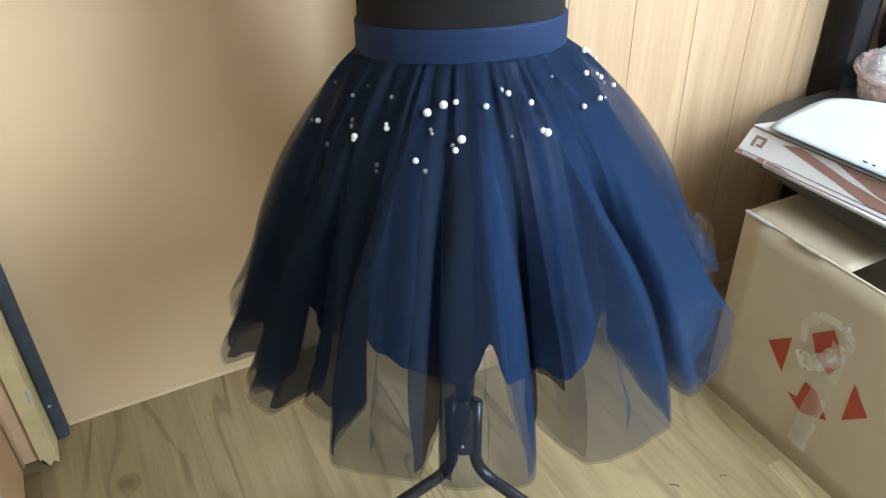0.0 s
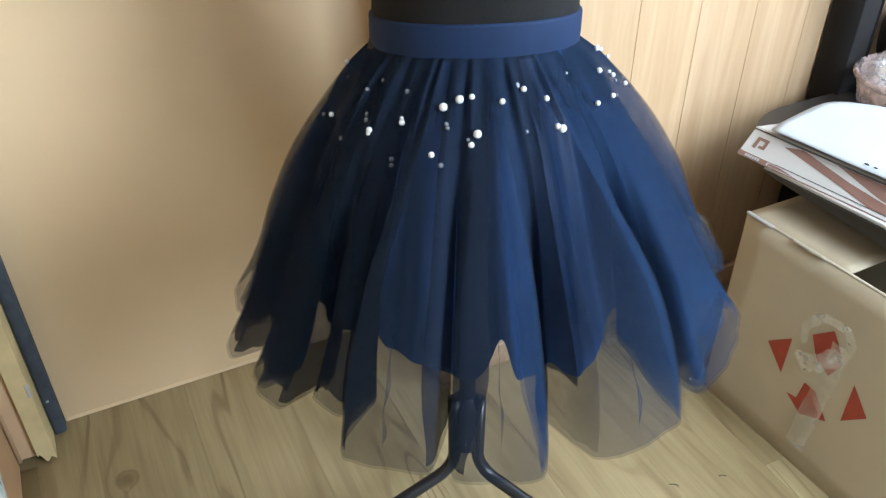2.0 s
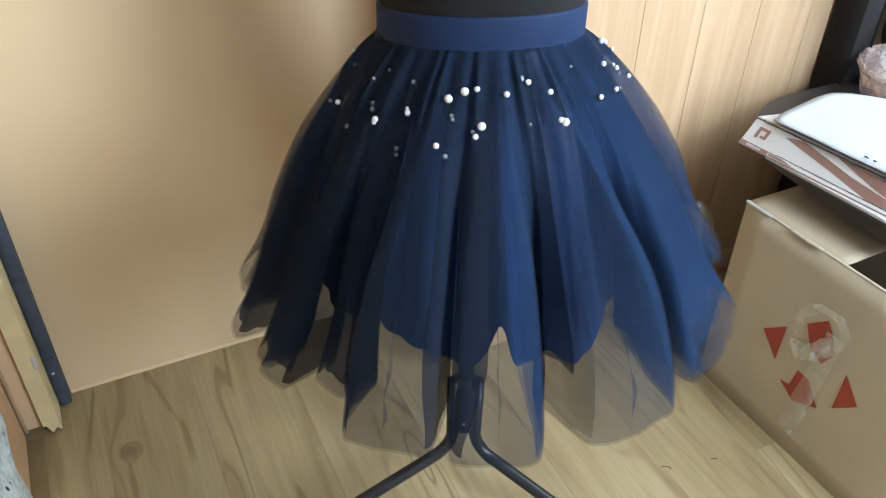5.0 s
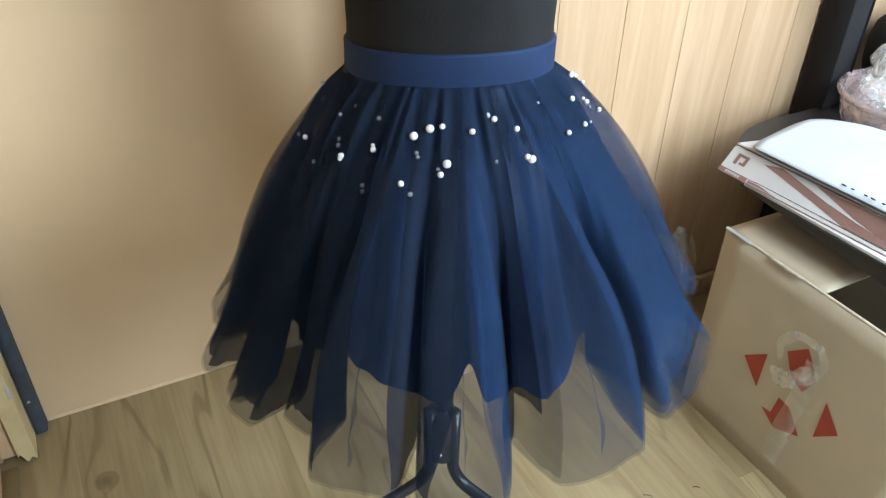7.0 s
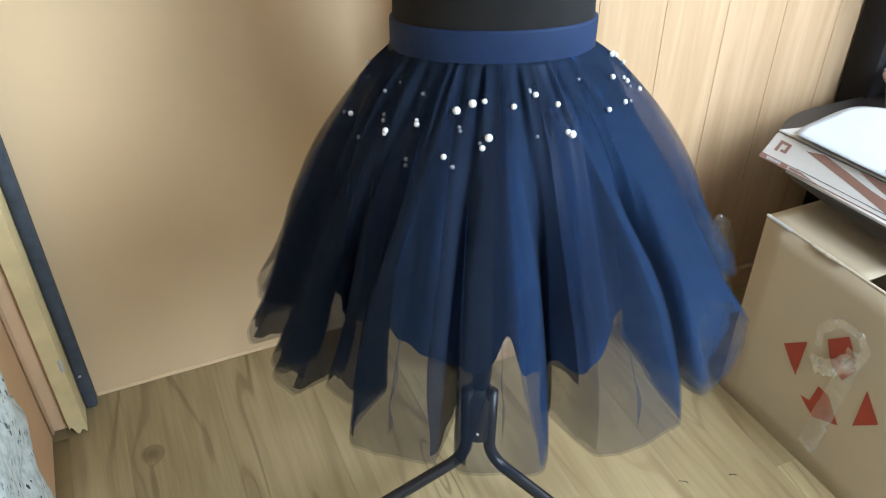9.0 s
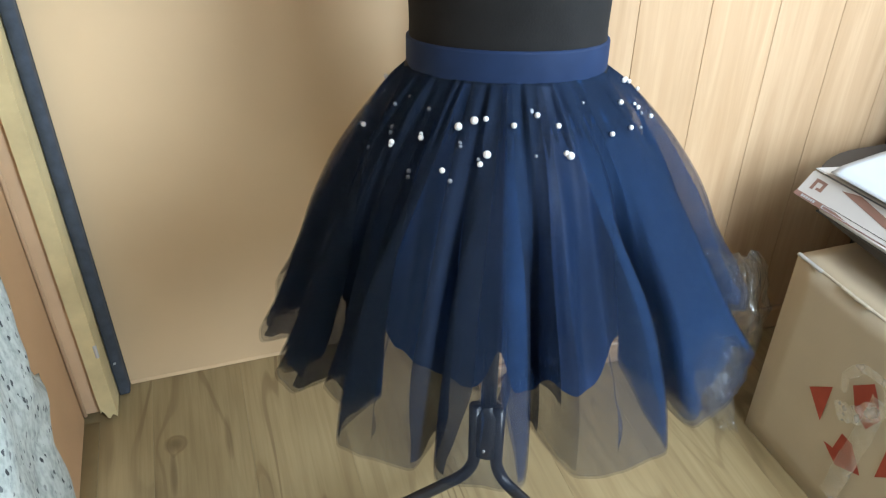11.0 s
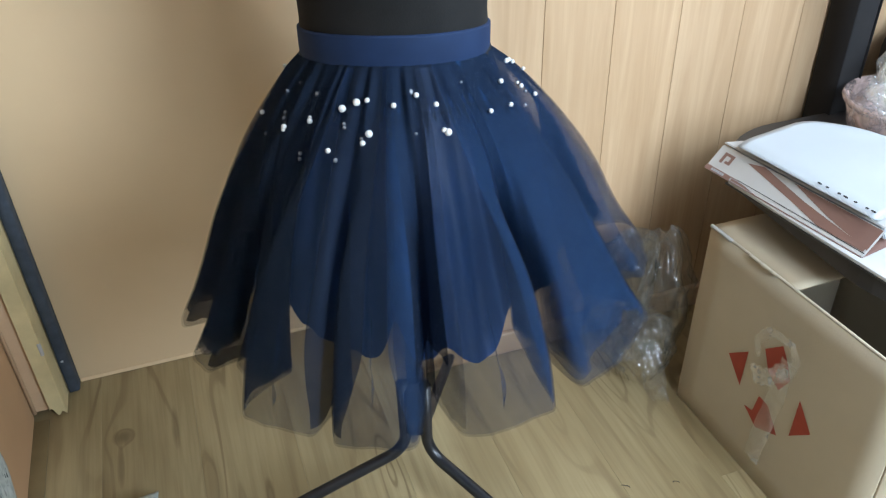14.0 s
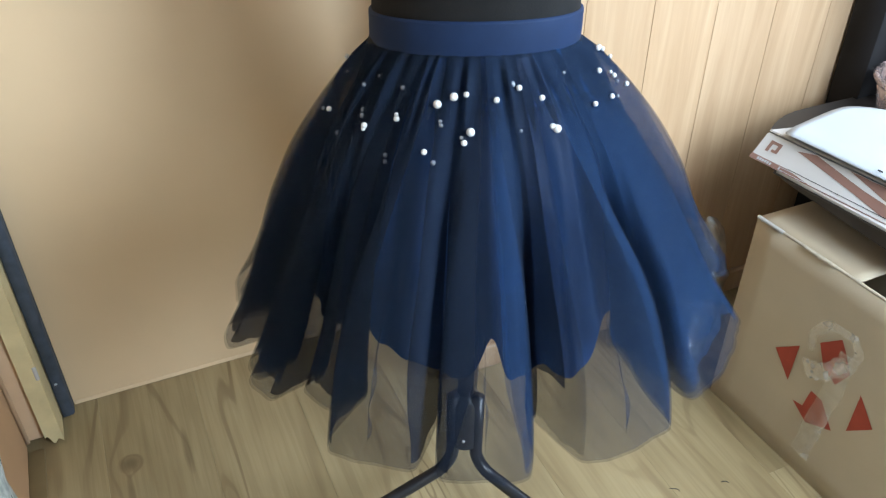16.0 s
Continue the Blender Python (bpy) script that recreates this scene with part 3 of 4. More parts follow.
part("lining", lining_bm(), LINING, skirt, "royal navy satin underskirt")
part("over_net", net_layer(lambda k: 1.0 + 0.012 * noise.noise((HEM[k][0] * 0.2, 1.0, 2.0))), TULLE_OUT, skirt, "sheer dark navy net with a raw hem")
part("under_net", net_layer(lambda k: 1.0 + 0.012 * noise.noise((HEM[k][0] * 0.2, 1.0, 2.0)) - 0.004, 36, 8.1, 0.0022, 0.12), TULLE_OUT, skirt, "second ply of sheer navy net")
part("gathering", net_layer(lambda k: 0.13 + 0.03 * math.sin(0.9 * k) + 0.02 * math.sin(0.37 * k), 8, 8.1, 0.0012), TULLE_IN, skirt, "net gathered tight under the band")

# the sides of the folds, where the net lies bunched in plies; on the front folds they lap over by these shares of the face
LAP = {4: (0.24, 0.14), 5: (0.34, 0.32), 6: (0.04, 0.17)}
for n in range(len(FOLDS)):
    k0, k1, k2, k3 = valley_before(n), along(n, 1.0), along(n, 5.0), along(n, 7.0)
    # folds facing away get the darker net, lit ones the bluer: painted shading
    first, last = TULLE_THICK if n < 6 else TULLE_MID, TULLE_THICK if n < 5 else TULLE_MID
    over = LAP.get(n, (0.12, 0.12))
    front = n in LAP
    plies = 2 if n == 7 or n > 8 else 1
    part("net_fold", net_strip(k1 + over[0] * (k2 - k1), k0, (0.968, 0.97), plies, n + 0.3, turn=0.0012, corner=k1 if front else None), TULLE_OUT if n == 6 else first, skirt, "net bunched in a fold, tone set for light or shade")
    part("net_fold", net_strip(k2 - over[1] * (k2 - k1), k3, (0.980, 0.97), 1 if n < 5 or n == 8 else 2, n + 0.7, turn=-0.0012, corner=k2 if front else None), last, skirt, "net bunched in a fold, tone set for light or shade")
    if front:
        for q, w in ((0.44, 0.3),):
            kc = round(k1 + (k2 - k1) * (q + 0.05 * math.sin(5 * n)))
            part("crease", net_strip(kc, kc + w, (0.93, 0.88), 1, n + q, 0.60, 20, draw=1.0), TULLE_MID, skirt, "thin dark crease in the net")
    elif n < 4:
        # extra dark ply over the left faces also stands for their shade
        part("net_fold", net_strip(k1, k2, (0.93, 0.95), 1, n + 0.5), TULLE_THICK, skirt, "net bunched in a fold, tone set for light or shade")
# a dense dark fold hangs in the valley between the two front folds; its wide strip also stands for shade
part("net_fold", net_strip(along(5, 5.7), along(5, 7.85), (0.80, 0.78), 1, 31.0, inset=0.004), TULLE_THICK, skirt, "dense dark net in a valley, partly standing for shade")
part("net_fold", net_strip(along(5, 6.75), along(5, 7.3), (0.97, 0.985), 1, 32.0, inset=0.006), TULLE_THICK, skirt, "dense dark net in a valley, partly standing for shade")
# the wide fold beside the box is filled with several plies of net, coloured blue as lit, that end one above the other
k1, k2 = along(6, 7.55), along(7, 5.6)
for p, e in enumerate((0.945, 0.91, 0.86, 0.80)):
    part("net_fill", net_strip(k1 + 1 + 2 * p, k2, (e - 0.03, e), 1, 20 + p, inset=0.004 + 0.003 * p, fray=0.05), TULLE_MID, skirt, "net filling the wide fold, its blue set for light")

rows = []
for k, (dr, z) in enumerate(((-0.002, 0.8145), (0.0022, 0.8150), (0.003, 0.8185), (0.0026, 0.8290), (0.0032, 0.8390), (0.003, 0.8617), (0.0026, 0.8635), (-0.002, 0.8642))):
    row = []
    for j in range(120):
        a = 2 * math.pi * j / 120
        tilt = TIP * math.cos(a - radians(-110))
        wave = 0.0006 * noise.noise((5 * math.cos(a), 5 * math.sin(a), z * 30))
        rad = 0.1122 * oval(math.degrees(a)) + dr + wave
        row.append((AX + rad * math.cos(a), AY + rad * math.sin(a), z + tilt))
    rows.append(row)
part("waistband", sheet(rows, True), BAND, skirt, "plain navy satin waistband")

seam = []
for j in range(121):
    a = 2 * math.pi * j / 120
    rad = 0.1122 * oval(math.degrees(a)) + 0.0031
    seam.append((AX + rad * math.cos(a), AY + rad * math.sin(a), 0.8205 + TIP * math.cos(a - radians(-110))))
part("stitch_line", tube_bm(seam, 0.0006, 6, False), BAND, bpy.data.objects["waistband"])

# pearl beads: angle, height, radius in mm; the second list lies under the sheer net, its dimness put into the colour
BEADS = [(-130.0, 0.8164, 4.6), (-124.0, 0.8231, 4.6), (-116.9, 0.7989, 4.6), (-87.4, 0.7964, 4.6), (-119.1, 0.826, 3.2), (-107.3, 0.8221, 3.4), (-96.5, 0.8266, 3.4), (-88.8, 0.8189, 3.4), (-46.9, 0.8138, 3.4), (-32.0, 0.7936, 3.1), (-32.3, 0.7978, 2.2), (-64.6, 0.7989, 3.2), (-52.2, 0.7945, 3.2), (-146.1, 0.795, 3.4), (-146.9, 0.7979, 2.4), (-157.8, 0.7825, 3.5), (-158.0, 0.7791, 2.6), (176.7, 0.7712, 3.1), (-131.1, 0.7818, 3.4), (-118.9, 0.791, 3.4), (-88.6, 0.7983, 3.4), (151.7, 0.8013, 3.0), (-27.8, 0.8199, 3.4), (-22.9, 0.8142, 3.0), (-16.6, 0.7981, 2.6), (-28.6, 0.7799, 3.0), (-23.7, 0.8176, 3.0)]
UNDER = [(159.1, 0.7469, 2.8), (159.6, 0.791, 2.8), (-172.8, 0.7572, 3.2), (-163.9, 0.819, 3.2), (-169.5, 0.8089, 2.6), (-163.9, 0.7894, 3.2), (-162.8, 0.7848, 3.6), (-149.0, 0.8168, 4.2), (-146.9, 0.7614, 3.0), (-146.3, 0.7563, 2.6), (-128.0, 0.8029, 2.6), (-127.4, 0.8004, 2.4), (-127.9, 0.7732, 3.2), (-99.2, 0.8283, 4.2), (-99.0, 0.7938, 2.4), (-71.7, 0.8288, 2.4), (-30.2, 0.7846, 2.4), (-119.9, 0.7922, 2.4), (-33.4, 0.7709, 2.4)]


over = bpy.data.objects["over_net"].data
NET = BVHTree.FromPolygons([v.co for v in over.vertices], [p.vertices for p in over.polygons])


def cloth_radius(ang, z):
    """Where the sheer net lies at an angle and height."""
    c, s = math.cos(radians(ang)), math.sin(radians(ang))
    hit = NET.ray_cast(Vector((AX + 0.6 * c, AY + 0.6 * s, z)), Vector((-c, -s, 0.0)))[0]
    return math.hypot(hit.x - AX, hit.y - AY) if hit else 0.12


def bead_mesh(name, material):
    bm = bmesh.new()
    bmesh.ops.create_uvsphere(bm, u_segments=14, v_segments=9, radius=1.0)
    me = bpy.data.meshes.new(name)
    for f in bm.faces:
        f.smooth = True
    bm.to_mesh(me)
    bm.free()
    me.materials.append(material)
    return me


for group, bead, lift in ((BEADS, bead_mesh("pearl", PEARL), 0.0008), (UNDER, bead_mesh("pearl", DIM_PEARL), -0.0011)):
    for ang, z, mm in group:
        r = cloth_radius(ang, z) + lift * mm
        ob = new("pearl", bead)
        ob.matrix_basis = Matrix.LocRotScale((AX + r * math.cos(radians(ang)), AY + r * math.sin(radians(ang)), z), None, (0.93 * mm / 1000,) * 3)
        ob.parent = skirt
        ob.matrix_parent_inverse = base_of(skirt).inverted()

# ---- cardboard box ----
crate = thing("cardboard_box", (1.28, 0.70, 0), "open brown cardboard box with red triangle print and torn tape", "box")


def board(p00, p10, p11, p01, thick=0.004, n=10, bow=0.0):
    rows = []
    for j in range(n + 1):
        a, b = lerp3(p00, p01, j / n), lerp3(p10, p11, j / n)
        rows.append([lerp3(a, b, k / n) for k in range(n + 1)])
    c = Vector(p10) - Vector(p00)
    nrm = c.cross(Vector(p01) - Vector(p00)).normalized()
    rows = [[Vector(p) + nrm * bow * math.sin(math.pi * j / n) * math.sin(math.pi * k / n) for k, p in enumerate(r)] for j, r in enumerate(rows)]
    return sheet(rows, False, thick)


FB, FT = (1.120, 0.914, 0.0), (1.127, 0.919, 0.404)
NB, NT = (1.139, 0.470, 0.0), (1.158, 0.490, 0.404)
BB, BT = (1.46, 0.914, 0.0), (1.46, 0.919, 0.404)
CB, CT = (1.46, 0.470, 0.0), (1.47, 0.490, 0.404)
part("front_panel", board(FB, NB, NT, FT), CARD, crate)
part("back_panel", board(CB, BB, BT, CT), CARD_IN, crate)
part("end_panel", board(BB, FB, FT, BT), CARD, crate)
part("end_panel", board(NB, CB, CT, NT), CARD, crate)
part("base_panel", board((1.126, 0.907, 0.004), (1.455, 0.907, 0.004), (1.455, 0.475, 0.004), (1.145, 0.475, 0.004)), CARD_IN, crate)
part("flap", board((1.129, 0.918, 0.405), (1.455, 0.918, 0.405), (1.42, 0.722, 0.409), (1.144, 0.719, 0.403), 0.004, 10, 0.004), CARD, crate, "short flap folded flat over the opening")
part("rim", tube_bm([lerp3((FT[0] - 0.002, FT[1], FT[2]), (NT[0] - 0.002, NT[1], NT[2]), k / 12) for k in range(13)], 0.0026, 8), CARD_EDGE, crate, "pale torn cut edge")


def torn_edge(k0, k1, seed):
    """A ragged lip of torn facing paper along the top of the front panel."""
    rows = [[], [], []]
    for k in range(25):
        p = lerp3(FT, NT, k0 + (k1 - k0) * k / 24)
        hang = 0.004 * abs(noise.noise((k * 0.45, seed, 0.3))) * math.sin(math.pi * (k + 0.5) / 25) ** 0.5
        curl = 0.0012 * noise.noise((k * 0.3, seed, 7.0))
        rows[0].append((p[0] - 0.002, p[1], p[2] + 0.0036 + 0.4 * abs(curl)))
        rows[1].append((p[0] - 0.0056, p[1], p[2] + 0.0025 + 0.5 * abs(curl)))
        rows[2].append((p[0] - 0.0068 - abs(curl), p[1], p[2] - hang))
    return sheet(rows, False, 0.0006)


part("torn_lip", torn_edge(0.0, 0.13, 1.0), GREY, crate, "torn white facing paper at the corner")
part("torn_lip", torn_edge(0.23, 0.38, 5.0), CARD_EDGE, crate, "torn facing paper along the edge")


def on_front(y, z, out=0.0):
    """A place on the front panel at a height and depth."""
    k, h = (0.916 - y) / (0.916 - 0.48), z / 0.404
    x = (FB[0] + (NB[0] - FB[0]) * k) * (1 - h) + (FT[0] + (NT[0] - FT[0]) * k) * h
    return x - 0.0045 - out, y, z


def print_shape(corners, material, out, label=""):
    bm = bmesh.new()
    bm.faces.new([bm.verts.new(on_front(y, z, out)) for y, z in corners])
    bmesh.ops.subdivide_edges(bm, edges=list(bm.edges), cuts=2, use_grid_fill=True)
    part("print", bm, material, crate, label, False)


print_shape(((0.809, 0.199), (0.768, 0.236), (0.767, 0.158)), RED, 0.0006, "red triangle print")
print_shape(((0.644, 0.234), (0.642, 0.155), (0.606, 0.193)), RED, 0.0006)
print_shape(((0.737, 0.268), (0.705, 0.300), (0.692, 0.284), (0.672, 0.252), (0.688, 0.217), (0.717, 0.231)), RED, 0.0006)
print_shape(((0.746, 0.130), (0.726, 0.134), (0.721, 0.174), (0.698, 0.172), (0.664, 0.133), (0.710, 0.109)), RED, 0.0006)


def tape_strip(points, width, seed, name="tape"):
    """A crumpled ribbon of clear tape along points on the front panel."""
    rows = []
    for k in range(41):
        s = k / 40 * (len(points) - 1)
        i = min(int(s), len(points) - 2)
        y, z, lift = lerp3(points[i], points[i + 1], s - i)
        y, z = y + 0.010, z - 0.016
        j = min(i + 1, len(points) - 1)
        d = Vector((points[j][0] - points[i][0], points[j][1] - points[i][1])).normalized()
        row = []
        for q in range(7):
            w = (q / 6 - 0.5) * width * (1 + 0.3 * noise.noise((seed, k * 0.25, 0.5)))
            yy, zz = y - d.y * w, z + d.x * w
            row.append(on_front(yy, zz, 0.0012 + lift + 0.007 * abs(noise.noise((yy * 70, zz * 70, seed)))))
        rows.append(row)
    part(name, sheet(rows), TAPE, crate, "loose crumpled clear tape")


tape_strip(((0.735, 0.262, 0.001), (0.738, 0.300, 0.008), (0.712, 0.338, 0.012), (0.672, 0.342, 0.010), (0.655, 0.318, 0.008), (0.662, 0.280, 0.003)), 0.016, 1.0)
tape_strip(((0.735, 0.225, 0.002), (0.700, 0.245, 0.005), (0.668, 0.285, 0.003)), 0.030, 2.0)
tape_strip(((0.672, 0.300, 0.001), (0.676, 0.220, 0.001), (0.684, 0.140, 0.001), (0.688, 0.060, 0.001)), 0.036, 3.0)

# ---- clear plastic bag behind the box ----


def crumpled_bag(cx, cy, h, rx, ry, seed, foot=0.004, lean=0.0):
    """A slumped bag: sharply creased walls that close towards a folded-over top."""
    rows = []
    for k in range(61):
        t = k / 60
        row = []
        for j in range(108):
            a = 2 * math.pi * j / 108
            swell = math.sqrt(max(0.0, 1 - (2 * t - 0.9) ** 2 / 1.22)) * 0.98 + 0.04
            n1 = noise.noise((1.5 * math.cos(a) + seed, 1.5 * math.sin(a), t * 2.2))
            n2 = 1 - 2 * abs(noise.noise((3.2 * math.cos(a), 3.2 * math.sin(a) + seed, t * 3.4)))
            n3 = 1 - 2 * abs(noise.noise((5 * math.cos(a) + seed, 5 * math.sin(a), t * 4.0)))
            f = swell * (1 + 0.42 * n1 + 0.24 * n2 + 0.06 * n3 - 0.24)
            row.append((cx + lean * t + rx * f * math.cos(a), cy + ry * f * math.sin(a), foot + h * t * (1 + 0.14 * n1 + 0.06 * n2)))
        rows.append(row)
    bm = sheet(rows, True)
    bm.verts.ensure_lookup_table()
    bm.faces.new(bm.verts[-108:])
    return bm


def film_tail(points, width, seed):
    """A creased loose end of the film along a line."""
    rows = []
    for k in range(25):
        s = k / 24 * (len(points) - 1)
        i = min(int(s), len(points) - 2)
        p = lerp3(points[i], points[i + 1], s - i)
        row = []
        for j in range(13):
            w = (j / 12 - 0.5) * width * (1 + 0.3 * noise.noise((k * 0.2, seed, 1.0)))
            row.append((p[0] + 0.8 * w, p[1] - 0.5 * w, max(0.002, p[2] + 0.010 * noise.noise((j * 0.55, k * 0.22, seed)))))
        rows.append(row)
    return sheet(rows)


bag = thing("plastic_bag", (1.07, 1.03, 0.0), "crumpled clear plastic bag slumped on the floor beside the box", "plastic bag")
part("body", crumpled_bag(1.112, 1.026, 0.278, 0.068, 0.060, 4.0, 0.03, -0.004), FILM, bag)
part("lower_pouch", crumpled_bag(1.075, 0.998, 0.145, 0.070, 0.058, 9.0), FILM, bag, "slack lower part of the film")
part("upper_fold", crumpled_bag(1.065, 1.092, 0.275, 0.085, 0.036, 2.0), FILM, bag, "thin outer fold of the film")
part("tail", film_tail(((1.078, 0.985, 0.095), (1.078, 0.955, 0.060), (1.075, 0.930, 0.014), (1.073, 0.905, 0.004)), 0.046, 3.0), FILM, bag, "loose end of the film on the floor")

# ---- low table with folders ----
table = thing("side_table", (1.5, 0.75, 0), "low dark table with rounded top over the box", "table")


def rounded_top(x0, x1, y0, y1, z0, z1, rad):
    line = []
    for cx, cy, a0 in ((x1 - rad, y1 - rad, 0), (x0 + rad, y1 - rad, 90), (x0 + rad, y0 + rad, 180), (x1 - rad, y0 + rad, 270)):
        for k in range(13):
            a = radians(a0 + 90 * k / 12)
            line.append((cx + rad * math.cos(a), cy + rad * math.sin(a)))
    bm = bmesh.new()
    ring = [[bm.verts.new((x, y, z)) for x, y in line] for z in (z0, z1)]
    n = len(line)
    for k in range(n):
        bm.faces.new((ring[0][k], ring[0][(k + 1) % n], ring[1][(k + 1) % n], ring[1][k]))
    bm.faces.new(ring[1])
    bm.faces.new(ring[0][::-1])
    sharp = [e for e in bm.edges if e.verts[0].co.z == e.verts[1].co.z]
    bmesh.ops.bevel(bm, geom=sharp, offset=0.004, segments=2, affect="EDGES")
    return bm


part("tabletop", rounded_top(1.186, 1.80, 0.50, 1.097, 0.445, 0.474, 0.18), DARK, table, "dark rounded tabletop", False)
for x, y in ((1.73, 0.58), (1.73, 1.04), (1.50, 1.06), (1.50, 0.56)):
    part("leg", tube_bm([(x, y, 0.0), (x, y, 0.446)], 0.016, 14), DARK, table)

# a thin dark folder underneath, with a light edge
under = thing("thin_binder", (1.33, 0.76, 0.474), "thin dark binder with light grey page edge on the table", "binder")


def slab(x0, x1, y0, y1, z0, z1, lean, bevel=0.002):
    bm = box_bm(x0, x1, y0, y1, z0, z1, bevel)
    bmesh.ops.transform(bm, matrix=Matrix.Translation((x0, y1, z0)) @ Matrix.Rotation(radians(lean), 4, "Z") @ Matrix.Translation((-x0, -y1, -z0)), verts=bm.verts)
    return bm


part("cover", slab(1.146, 1.40, 0.60, 0.935, 0.475, 0.4775, 8.0, 0.001), DARK, under)
part("page_block", slab(1.148, 1.39, 0.605, 0.93, 0.478, 0.4835, 8.0, 0.001), GREY, under, "light grey page edge")

binder = thing("lever_arch_binder", (1.30, 0.80, 0.485), "white and brown striped lever arch binder lying on its side", "binder")
SP0, SP1 = Vector((1.136, 0.983, 0.484)), Vector((1.172, 0.989, 0.520))
ALONG = Vector((0.185, -0.983, 0.0)).normalized()
INTO = Vector((0.983, 0.185, 0.0)).normalized()


def on_spine(s, w, out=0.0):
    n = (SP1 - SP0).cross(ALONG).normalized()
    n = n if n.x < 0 else -n
    return SP0 + ALONG * s + (SP1 - SP0) * w + n * out


def patch(fn, corners, material, parent, name, label=""):
    bm = bmesh.new()
    bm.faces.new([bm.verts.new(fn(*c)) for c in corners])
    part(name, bm, material, parent, label, False)


def prism(lower, upper):
    bm = bmesh.new()
    a = [bm.verts.new(p) for p in lower]
    b = [bm.verts.new(p) for p in upper]
    n = len(a)
    bm.faces.new(a[::-1])
    bm.faces.new(b)
    for k in range(n):
        bm.faces.new((a[k], a[(k + 1) % n], b[(k + 1) % n], b[k]))
    bmesh.ops.bevel(bm, geom=list(bm.edges), offset=0.0018, segments=2, affect="EDGES")
    return bm


LEN = 0.32
nrm = (on_spine(0, 0, 1.0) - on_spine(0, 0, 0.0))
back = -nrm * 0.003
part("spine", prism([SP0, SP0 + ALONG * LEN, SP0 + ALONG * LEN + back, SP0 + back], [SP1, SP1 + ALONG * LEN, SP1 + ALONG * LEN + back, SP1 + back]), FOLDER_W, binder, "white spine with brown band", False)


def on_cover(s, w, out=0.0):
    """The upper cover: along the spine, and across from it."""
    return SP1 + ALONG * s + INTO * w + Vector((0, 0, 0.004 + 0.10 * w * 0.2 + out))


dz = Vector((0, 0, 0.0028))
cov = [on_cover(0.0, 0.0), on_cover(LEN, 0.0), on_cover(LEN, 0.225), on_cover(0.16, 0.225), on_cover(0.06, 0.13)]
part("cover", prism([p - dz for p in cov], cov), FOLDER_W, binder, "white cover with brown stripes", False)
low = [SP0 + INTO * 0.0, SP0 + ALONG * LEN, SP0 + ALONG * LEN + INTO * 0.27, SP0 + ALONG * 0.17 + INTO * 0.27, SP0 + ALONG * 0.06 + INTO * 0.16]
part("cover", prism([p - dz * 0.4 for p in low], [p + dz * 0.6 for p in low]), FOLDER_B, binder, "brown lower cover", False)
pages = [on_cover(*p, -0.0045) for p in ((0.012, 0.006), (LEN - 0.01, 0.006), (LEN - 0.01, 0.215), (0.165, 0.215), (0.068, 0.125))]
part("page_block", prism([Vector((p.x, p.y, 0.488)) + INTO * 0.02 for p in pages], pages), PAPER, binder, "stack of white pages", False)
patch(on_spine, ((0.0, 0.0, 0.0006), (0.125, 0.0, 0.0006), (0.068, 0.17, 0.0006), (0.0, 0.17, 0.0006)), FOLDER_B, binder, "stripe", "brown band")
# plain mark in the maker's place, and bars for its small lettering
for a in (((0.016, 0.40), (0.022, 0.40), (0.022, 0.80), (0.016, 0.80)), ((0.022, 0.70), (0.038, 0.70), (0.038, 0.80), (0.022, 0.80)),
          ((0.032, 0.44), (0.038, 0.44), (0.038, 0.70), (0.032, 0.70)), ((0.026, 0.44), (0.032, 0.44), (0.032, 0.53), (0.026, 0.53))):
    patch(on_spine, [(s, w, 0.0007) for s, w in a], FOLDER_B, binder, "mark")
for k in range(6):
    patch(on_spine, [(0.014 + 0.0048 * k + s, w, 0.0011) for s, w in ((0, 0.04), (0.0034, 0.04), (0.0034, 0.13), (0, 0.13))], PAPER, binder, "bar")
for a in (((0.056, 0.03), (0.108, 0.03), (0.108, 0.045), (0.056, 0.045)), ((0.056, 0.125), (0.080, 0.125), (0.080, 0.14), (0.056, 0.14)), ((0.056, 0.03), (0.0585, 0.03), (0.0585, 0.14), (0.056, 0.14))):
    patch(on_spine, [(s, w, 0.0011) for s, w in a], PAPER, binder, "bar")
patch(on_spine, ((0.07, 0.165, 0.0008), (LEN, 0.135, 0.0008), (LEN, 0.155, 0.0008), (0.07, 0.185, 0.0008)), INK, binder, "line", "thin dark fold line")
patch(on_spine, ((0.064, 0.82, 0.0006), (0.095, 0.97, 0.0006), (0.19, 0.61, 0.0006), (0.315, 0.30, 0.0006), (0.315, 0.17, 0.0006), (0.232, 0.17, 0.0006), (0.174, 0.42, 0.0006)), FOLDER_B, binder, "stripe", "brown slanting stripe")
patch(on_spine, ((0.155, 0.97, 0.0006), (0.318, 0.97, 0.0006), (0.318, 0.26, 0.0006), (0.235, 0.556, 0.0006)), FOLDER_B, binder, "stripe", "brown slanting stripe")


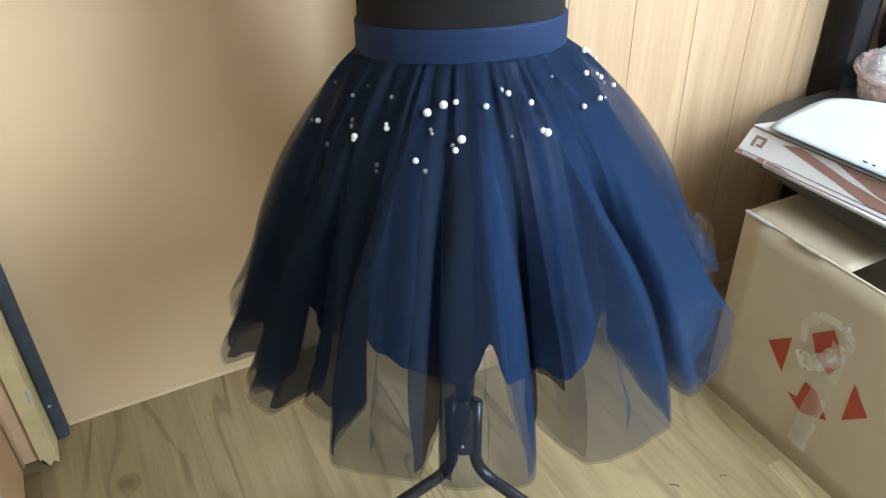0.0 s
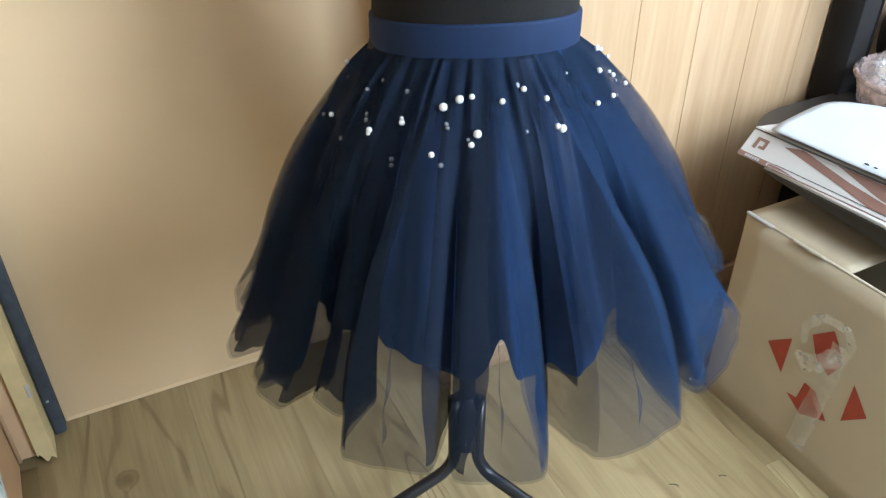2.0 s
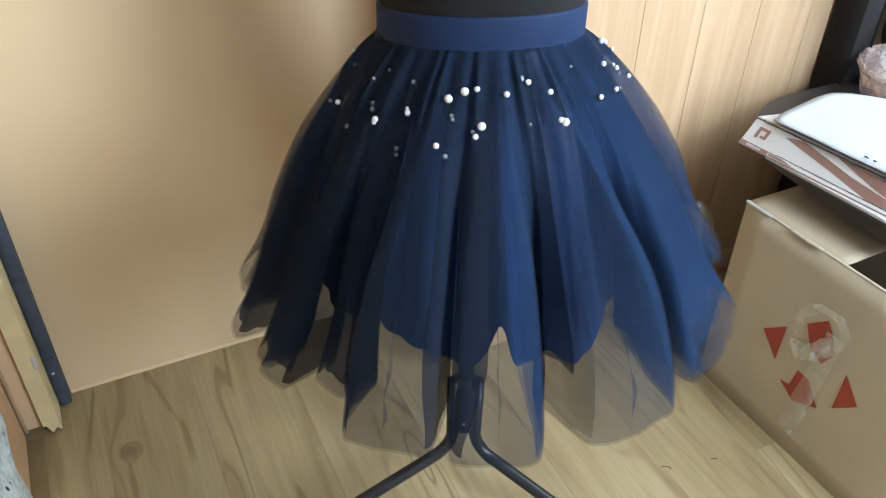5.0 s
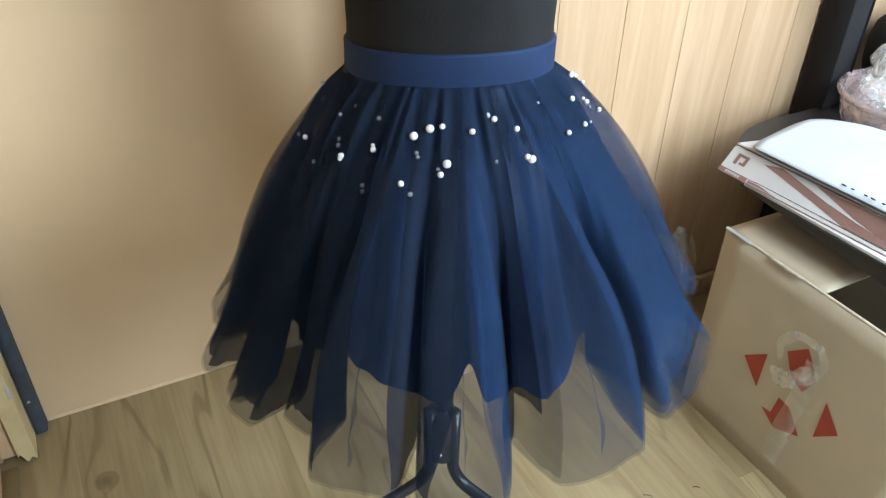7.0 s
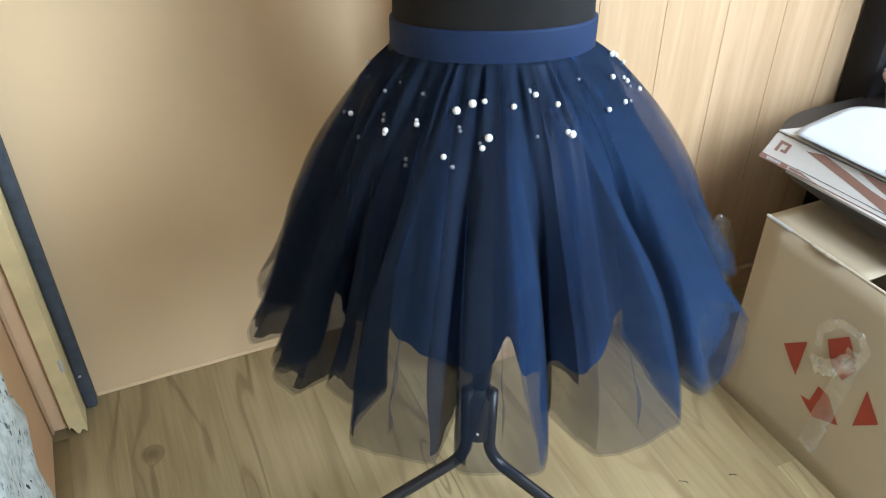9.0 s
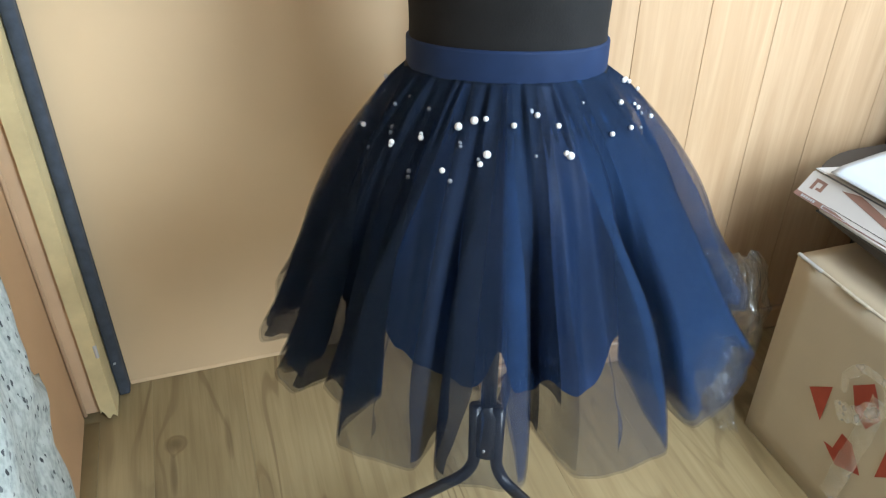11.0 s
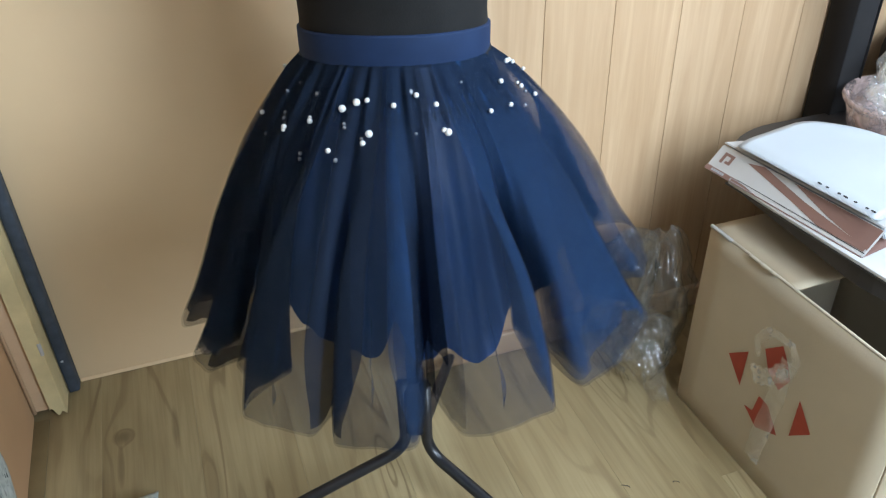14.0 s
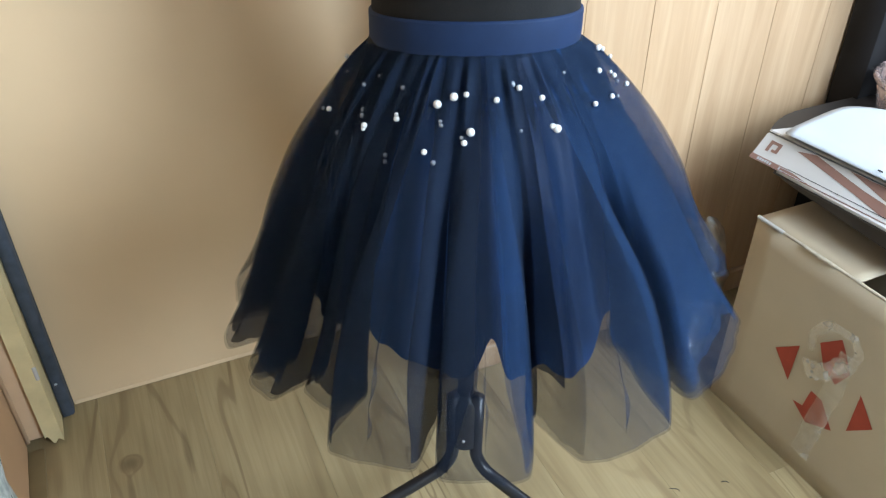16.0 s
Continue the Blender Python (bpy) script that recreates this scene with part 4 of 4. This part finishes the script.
def bulging_sheet(seed, lift, s0, s1, w0, w1):
    """A sheet that arches over the cover; its far outer corner is bent round."""
    rows = []
    for j in range(25):
        row = []
        for k in range(29):
            q = k / 28
            w = w0 + (w1 - w0) * q
            first = s0 + 0.115 * max(0.0, (w - 0.12) / 0.115) ** 2.2
            s = first + (s1 - first) * j / 24
            rim = 1 - 0.55 * smoothstep(0.10, 0.0, q)
            h = lift + 0.010 * rim * (1 - 0.3 * j / 24) - 0.012 * q ** 3 + 0.0022 * noise.noise((s * 14, w * 14, seed)) * smoothstep(0.0, 0.1, q)
            row.append(on_cover(s, w + 0.004 * noise.noise((s * 9, seed, 2.0)) * (1 - q), h))
        rows.append(row)
    return sheet(rows, False, 0.0010)


papers = thing("paper_stack", (1.33, 0.80, 0.53), "loose white papers in a punched clear pocket on the binder", "papers")
for k in range(3):
    part("sheet", bulging_sheet(1.0 + k, 0.002 + 0.003 * k, 0.030 + 0.004 * k, 0.305, 0.002 - 0.006 * k, 0.235), PAPER, papers)
hole_bm = bmesh.new()
bmesh.ops.create_circle(hole_bm, cap_ends=True, radius=1.0, segments=12)
hole_me = bpy.data.meshes.new("hole")
hole_bm.to_mesh(hole_me)
hole_bm.free()
hole_me.materials.append(INK)
for k in range(7):
    ob = new("hole", hole_me)
    p = on_cover(0.198 + 0.0165 * k + 0.003 * math.sin(4 * k), -0.001, 0.0162)
    ob.matrix_basis = Matrix.LocRotScale(p, Euler((0, radians(-12), 0)), (0.0022, 0.0034 if k % 3 else 0.005, 1))
    ob.parent = papers
    ob.matrix_parent_inverse = base_of(papers).inverted()

# ---- upright and tub ----
upright = thing("upright", (1.52, 1.11, 0.0), "charcoal upright board standing against the panelled wall", "upright")
part("board", box_bm(1.493, 1.542, 1.088, YP - 0.004, 0.0, 2.2, 0.004, 2), POST, upright)
for x in (1.490, 1.5425):
    part("edge_strip", box_bm(x, x + 0.0025, 1.085, YP - 0.006, 0.0, 2.2, 0.001, 1), POST, upright)

tub = thing("plastic_tub", (1.59, 1.0, 0.474), "pinkish translucent plastic tub on the table", "tub")
part("body", lathe_bm([(0.0, 0.476), (0.084, 0.476), (0.090, 0.482), (0.103, 0.535), (0.1015, 0.535), (0.088, 0.484), (0.0, 0.480)], 1.56, 0.985, 48), TUB, tub)
part("rim", sheet([[(1.56 + (0.105 + 0.005 * math.cos(b)) * math.cos(2 * math.pi * k / 64), 0.985 + (0.105 + 0.005 * math.cos(b)) * math.sin(2 * math.pi * k / 64), 0.537 + 0.007 * math.sin(b)) for k in range(64)] for b in [2 * math.pi * q / 10 for q in range(11)]], True), TUB, tub, "rolled pink rim")
ring = [(1.535 + 0.010 * math.sin(a), 1.02 + 0.012 * math.cos(a), 0.588 + 0.022 * math.sin(a)) for a in [2 * math.pi * k / 28 for k in range(29)]]
part("loop_handle", tube_bm(ring, 0.0042, 10, False), FOLDER_W, tub, "white loop handle")
inner = bmesh.new()
bmesh.ops.create_icosphere(inner, subdivisions=4, radius=1.0)
for v in inner.verts:
    n = v.co.normalized()
    v.co = Vector((1.575, 0.99, 0.562)) + Vector((0.07 * n.x, 0.07 * n.y, 0.075 * n.z)) * (1 + 0.35 * noise.noise(n * 2.3) + 0.12 * noise.noise(n * 7))
tagged(part("plastic_wrap", inner, TAPE), "crumpled clear wrapper in the tub", "wrapper")

pot = thing("round_pot", (1.66, 1.09, 0.474), "dark grey round pot standing on the table behind the tub", "pot")
part("body", lathe_bm([(0.0, 0.475), (0.036, 0.475), (0.044, 0.485), (0.056, 0.54), (0.058, 0.58), (0.052, 0.615), (0.036, 0.636), (0.0, 0.642)], 1.665, 1.092, 40), POST, pot)
part("lid_knob", lathe_bm([(0.0, 0.655), (0.010, 0.653), (0.012, 0.647), (0.007, 0.640), (0.0, 0.640)], 1.665, 1.092, 20), POST, pot)

# ---- printed cotton heap beside the door ----


EDGE = [(0.0, 0.945), (0.13, 0.950), (0.20, 0.930), (0.27, 0.966), (0.34, 0.958), (0.36, 0.972), (0.385, 1.004), (0.41, 0.975), (0.445, 0.955), (0.49, 0.975), (0.57, 1.005), (0.80, 1.05)]


def far_edge(z):
    """How far the cotton reaches along the door at a height: a corner sticks out half-way up."""
    for (a, p), (b, q) in zip(EDGE, EDGE[1:]):
        if z <= b:
            return p + (q - p) * smoothstep(a, b, z)
    return EDGE[-1][1]


def cloth_heap():
    """A length of cotton hanging in folds from a pile, its far edge uneven."""
    rows = []
    for k in range(71):
        t = k / 70
        row = []
        for j in range(81):
            s = j / 80
            z = (0.74 - 0.07 * s) * (1 - t) + 0.004
            y = 0.15 + (far_edge(z) - 0.15) * s
            x = -0.070 + 0.015 * math.sin(8.0 * s + 1.0) * (0.3 + t) + 0.004 * t ** 1.6 + 0.007 * math.sin(27 * s + 3 * t) * (0.3 + t)
            x += 0.010 * noise.noise((s * 9, t * 5, 1.7)) - 0.06 * smoothstep(0.12, 0.0, t)
            row.append((x - 0.012 * smoothstep(0.93, 1.0, s), y, z))
        rows.append(row)
    return sheet(rows, False, 0.0012)


tagged(part("cotton_fabric", cloth_heap(), CLOTH), "white cotton fabric with small dark leaf print hanging in folds", "fabric")


def cloth_front():
    """The near end of the same cotton, bulging out in front of the rest."""
    rows = []
    for k in range(41):
        t = k / 40
        row = []
        for j in range(41):
            q = j / 40
            far = 0.66 + 0.22 * t ** 0.8
            y = 0.15 + (far - 0.15) * q
            z = 0.50 * (1 - t) + 0.004
            x = -0.034 + 0.045 * t ** 0.8 + 0.012 * math.sin(11 * q + 2 * t) - 0.03 * smoothstep(0.85, 1.0, q) - 0.03 * smoothstep(0.15, 0.0, t)
            row.append((x + 0.006 * noise.noise((q * 7, t * 6, 4.4)), y, z))
        rows.append(row)
    return sheet(rows, False, 0.0012)


tagged(part("cotton_fabric", cloth_front(), CLOTH), "bulging fold of white leaf print cotton beside the door", "fabric")


def cloth_tip():
    rows = []
    for k in range(21):
        row = []
        for j in range(21):
            u, v = k / 20, j / 20
            x, y = 0.112 - 0.15 * u, 1.012 - 0.20 * v - 0.13 * u
            z = 0.003 + 0.060 * math.sin(math.pi * min(1, 0.18 + u)) * (0.8 + 0.2 * v) * (0.75 + 0.25 * math.sin(6 * v + 4 * u)) ** 2
            row.append((x, y, z))
        rows.append(row)
    return sheet(rows, False, 0.0012)


tagged(part("fabric_scrap", cloth_tip(), CLOTH), "corner of white leaf print cotton lying on the floor", "fabric")

# ---- small litter on the floor ----
for x, y, a in ((0.910, 0.740, 0.4), (1.00, 0.72, 1.2)):
    line = [(x + 0.012 * math.cos(a + 0.5 * k) * k / 5, y + 0.012 * math.sin(a + 0.3 * k) * k / 5, 0.0012) for k in range(6)]
    tagged(part("thread", tube_bm(line, 0.0006, 6), INK), "short dark thread on the floor", "thread")

# ---- floor boards ----
plank_w, joint = 0.178, 0.00008
random.seed(5)
k = 0
x = 0.902 - 6 * plank_w
while x < X1:
    y = Y0 - random.uniform(0.1, 1.2)
    while y < YL:
        a, b = max(y, Y0), min(y + 1.285, YL)
        if b - a > 0.02:
            part("plank", box_bm(max(x, X0 - 0.03) + joint, min(x + plank_w, X1) - joint, a + joint, b - joint, -0.006, 0.0, 0.0003, 1), FLOOR, floor, "", False)
        y += 1.285
    x += plank_w
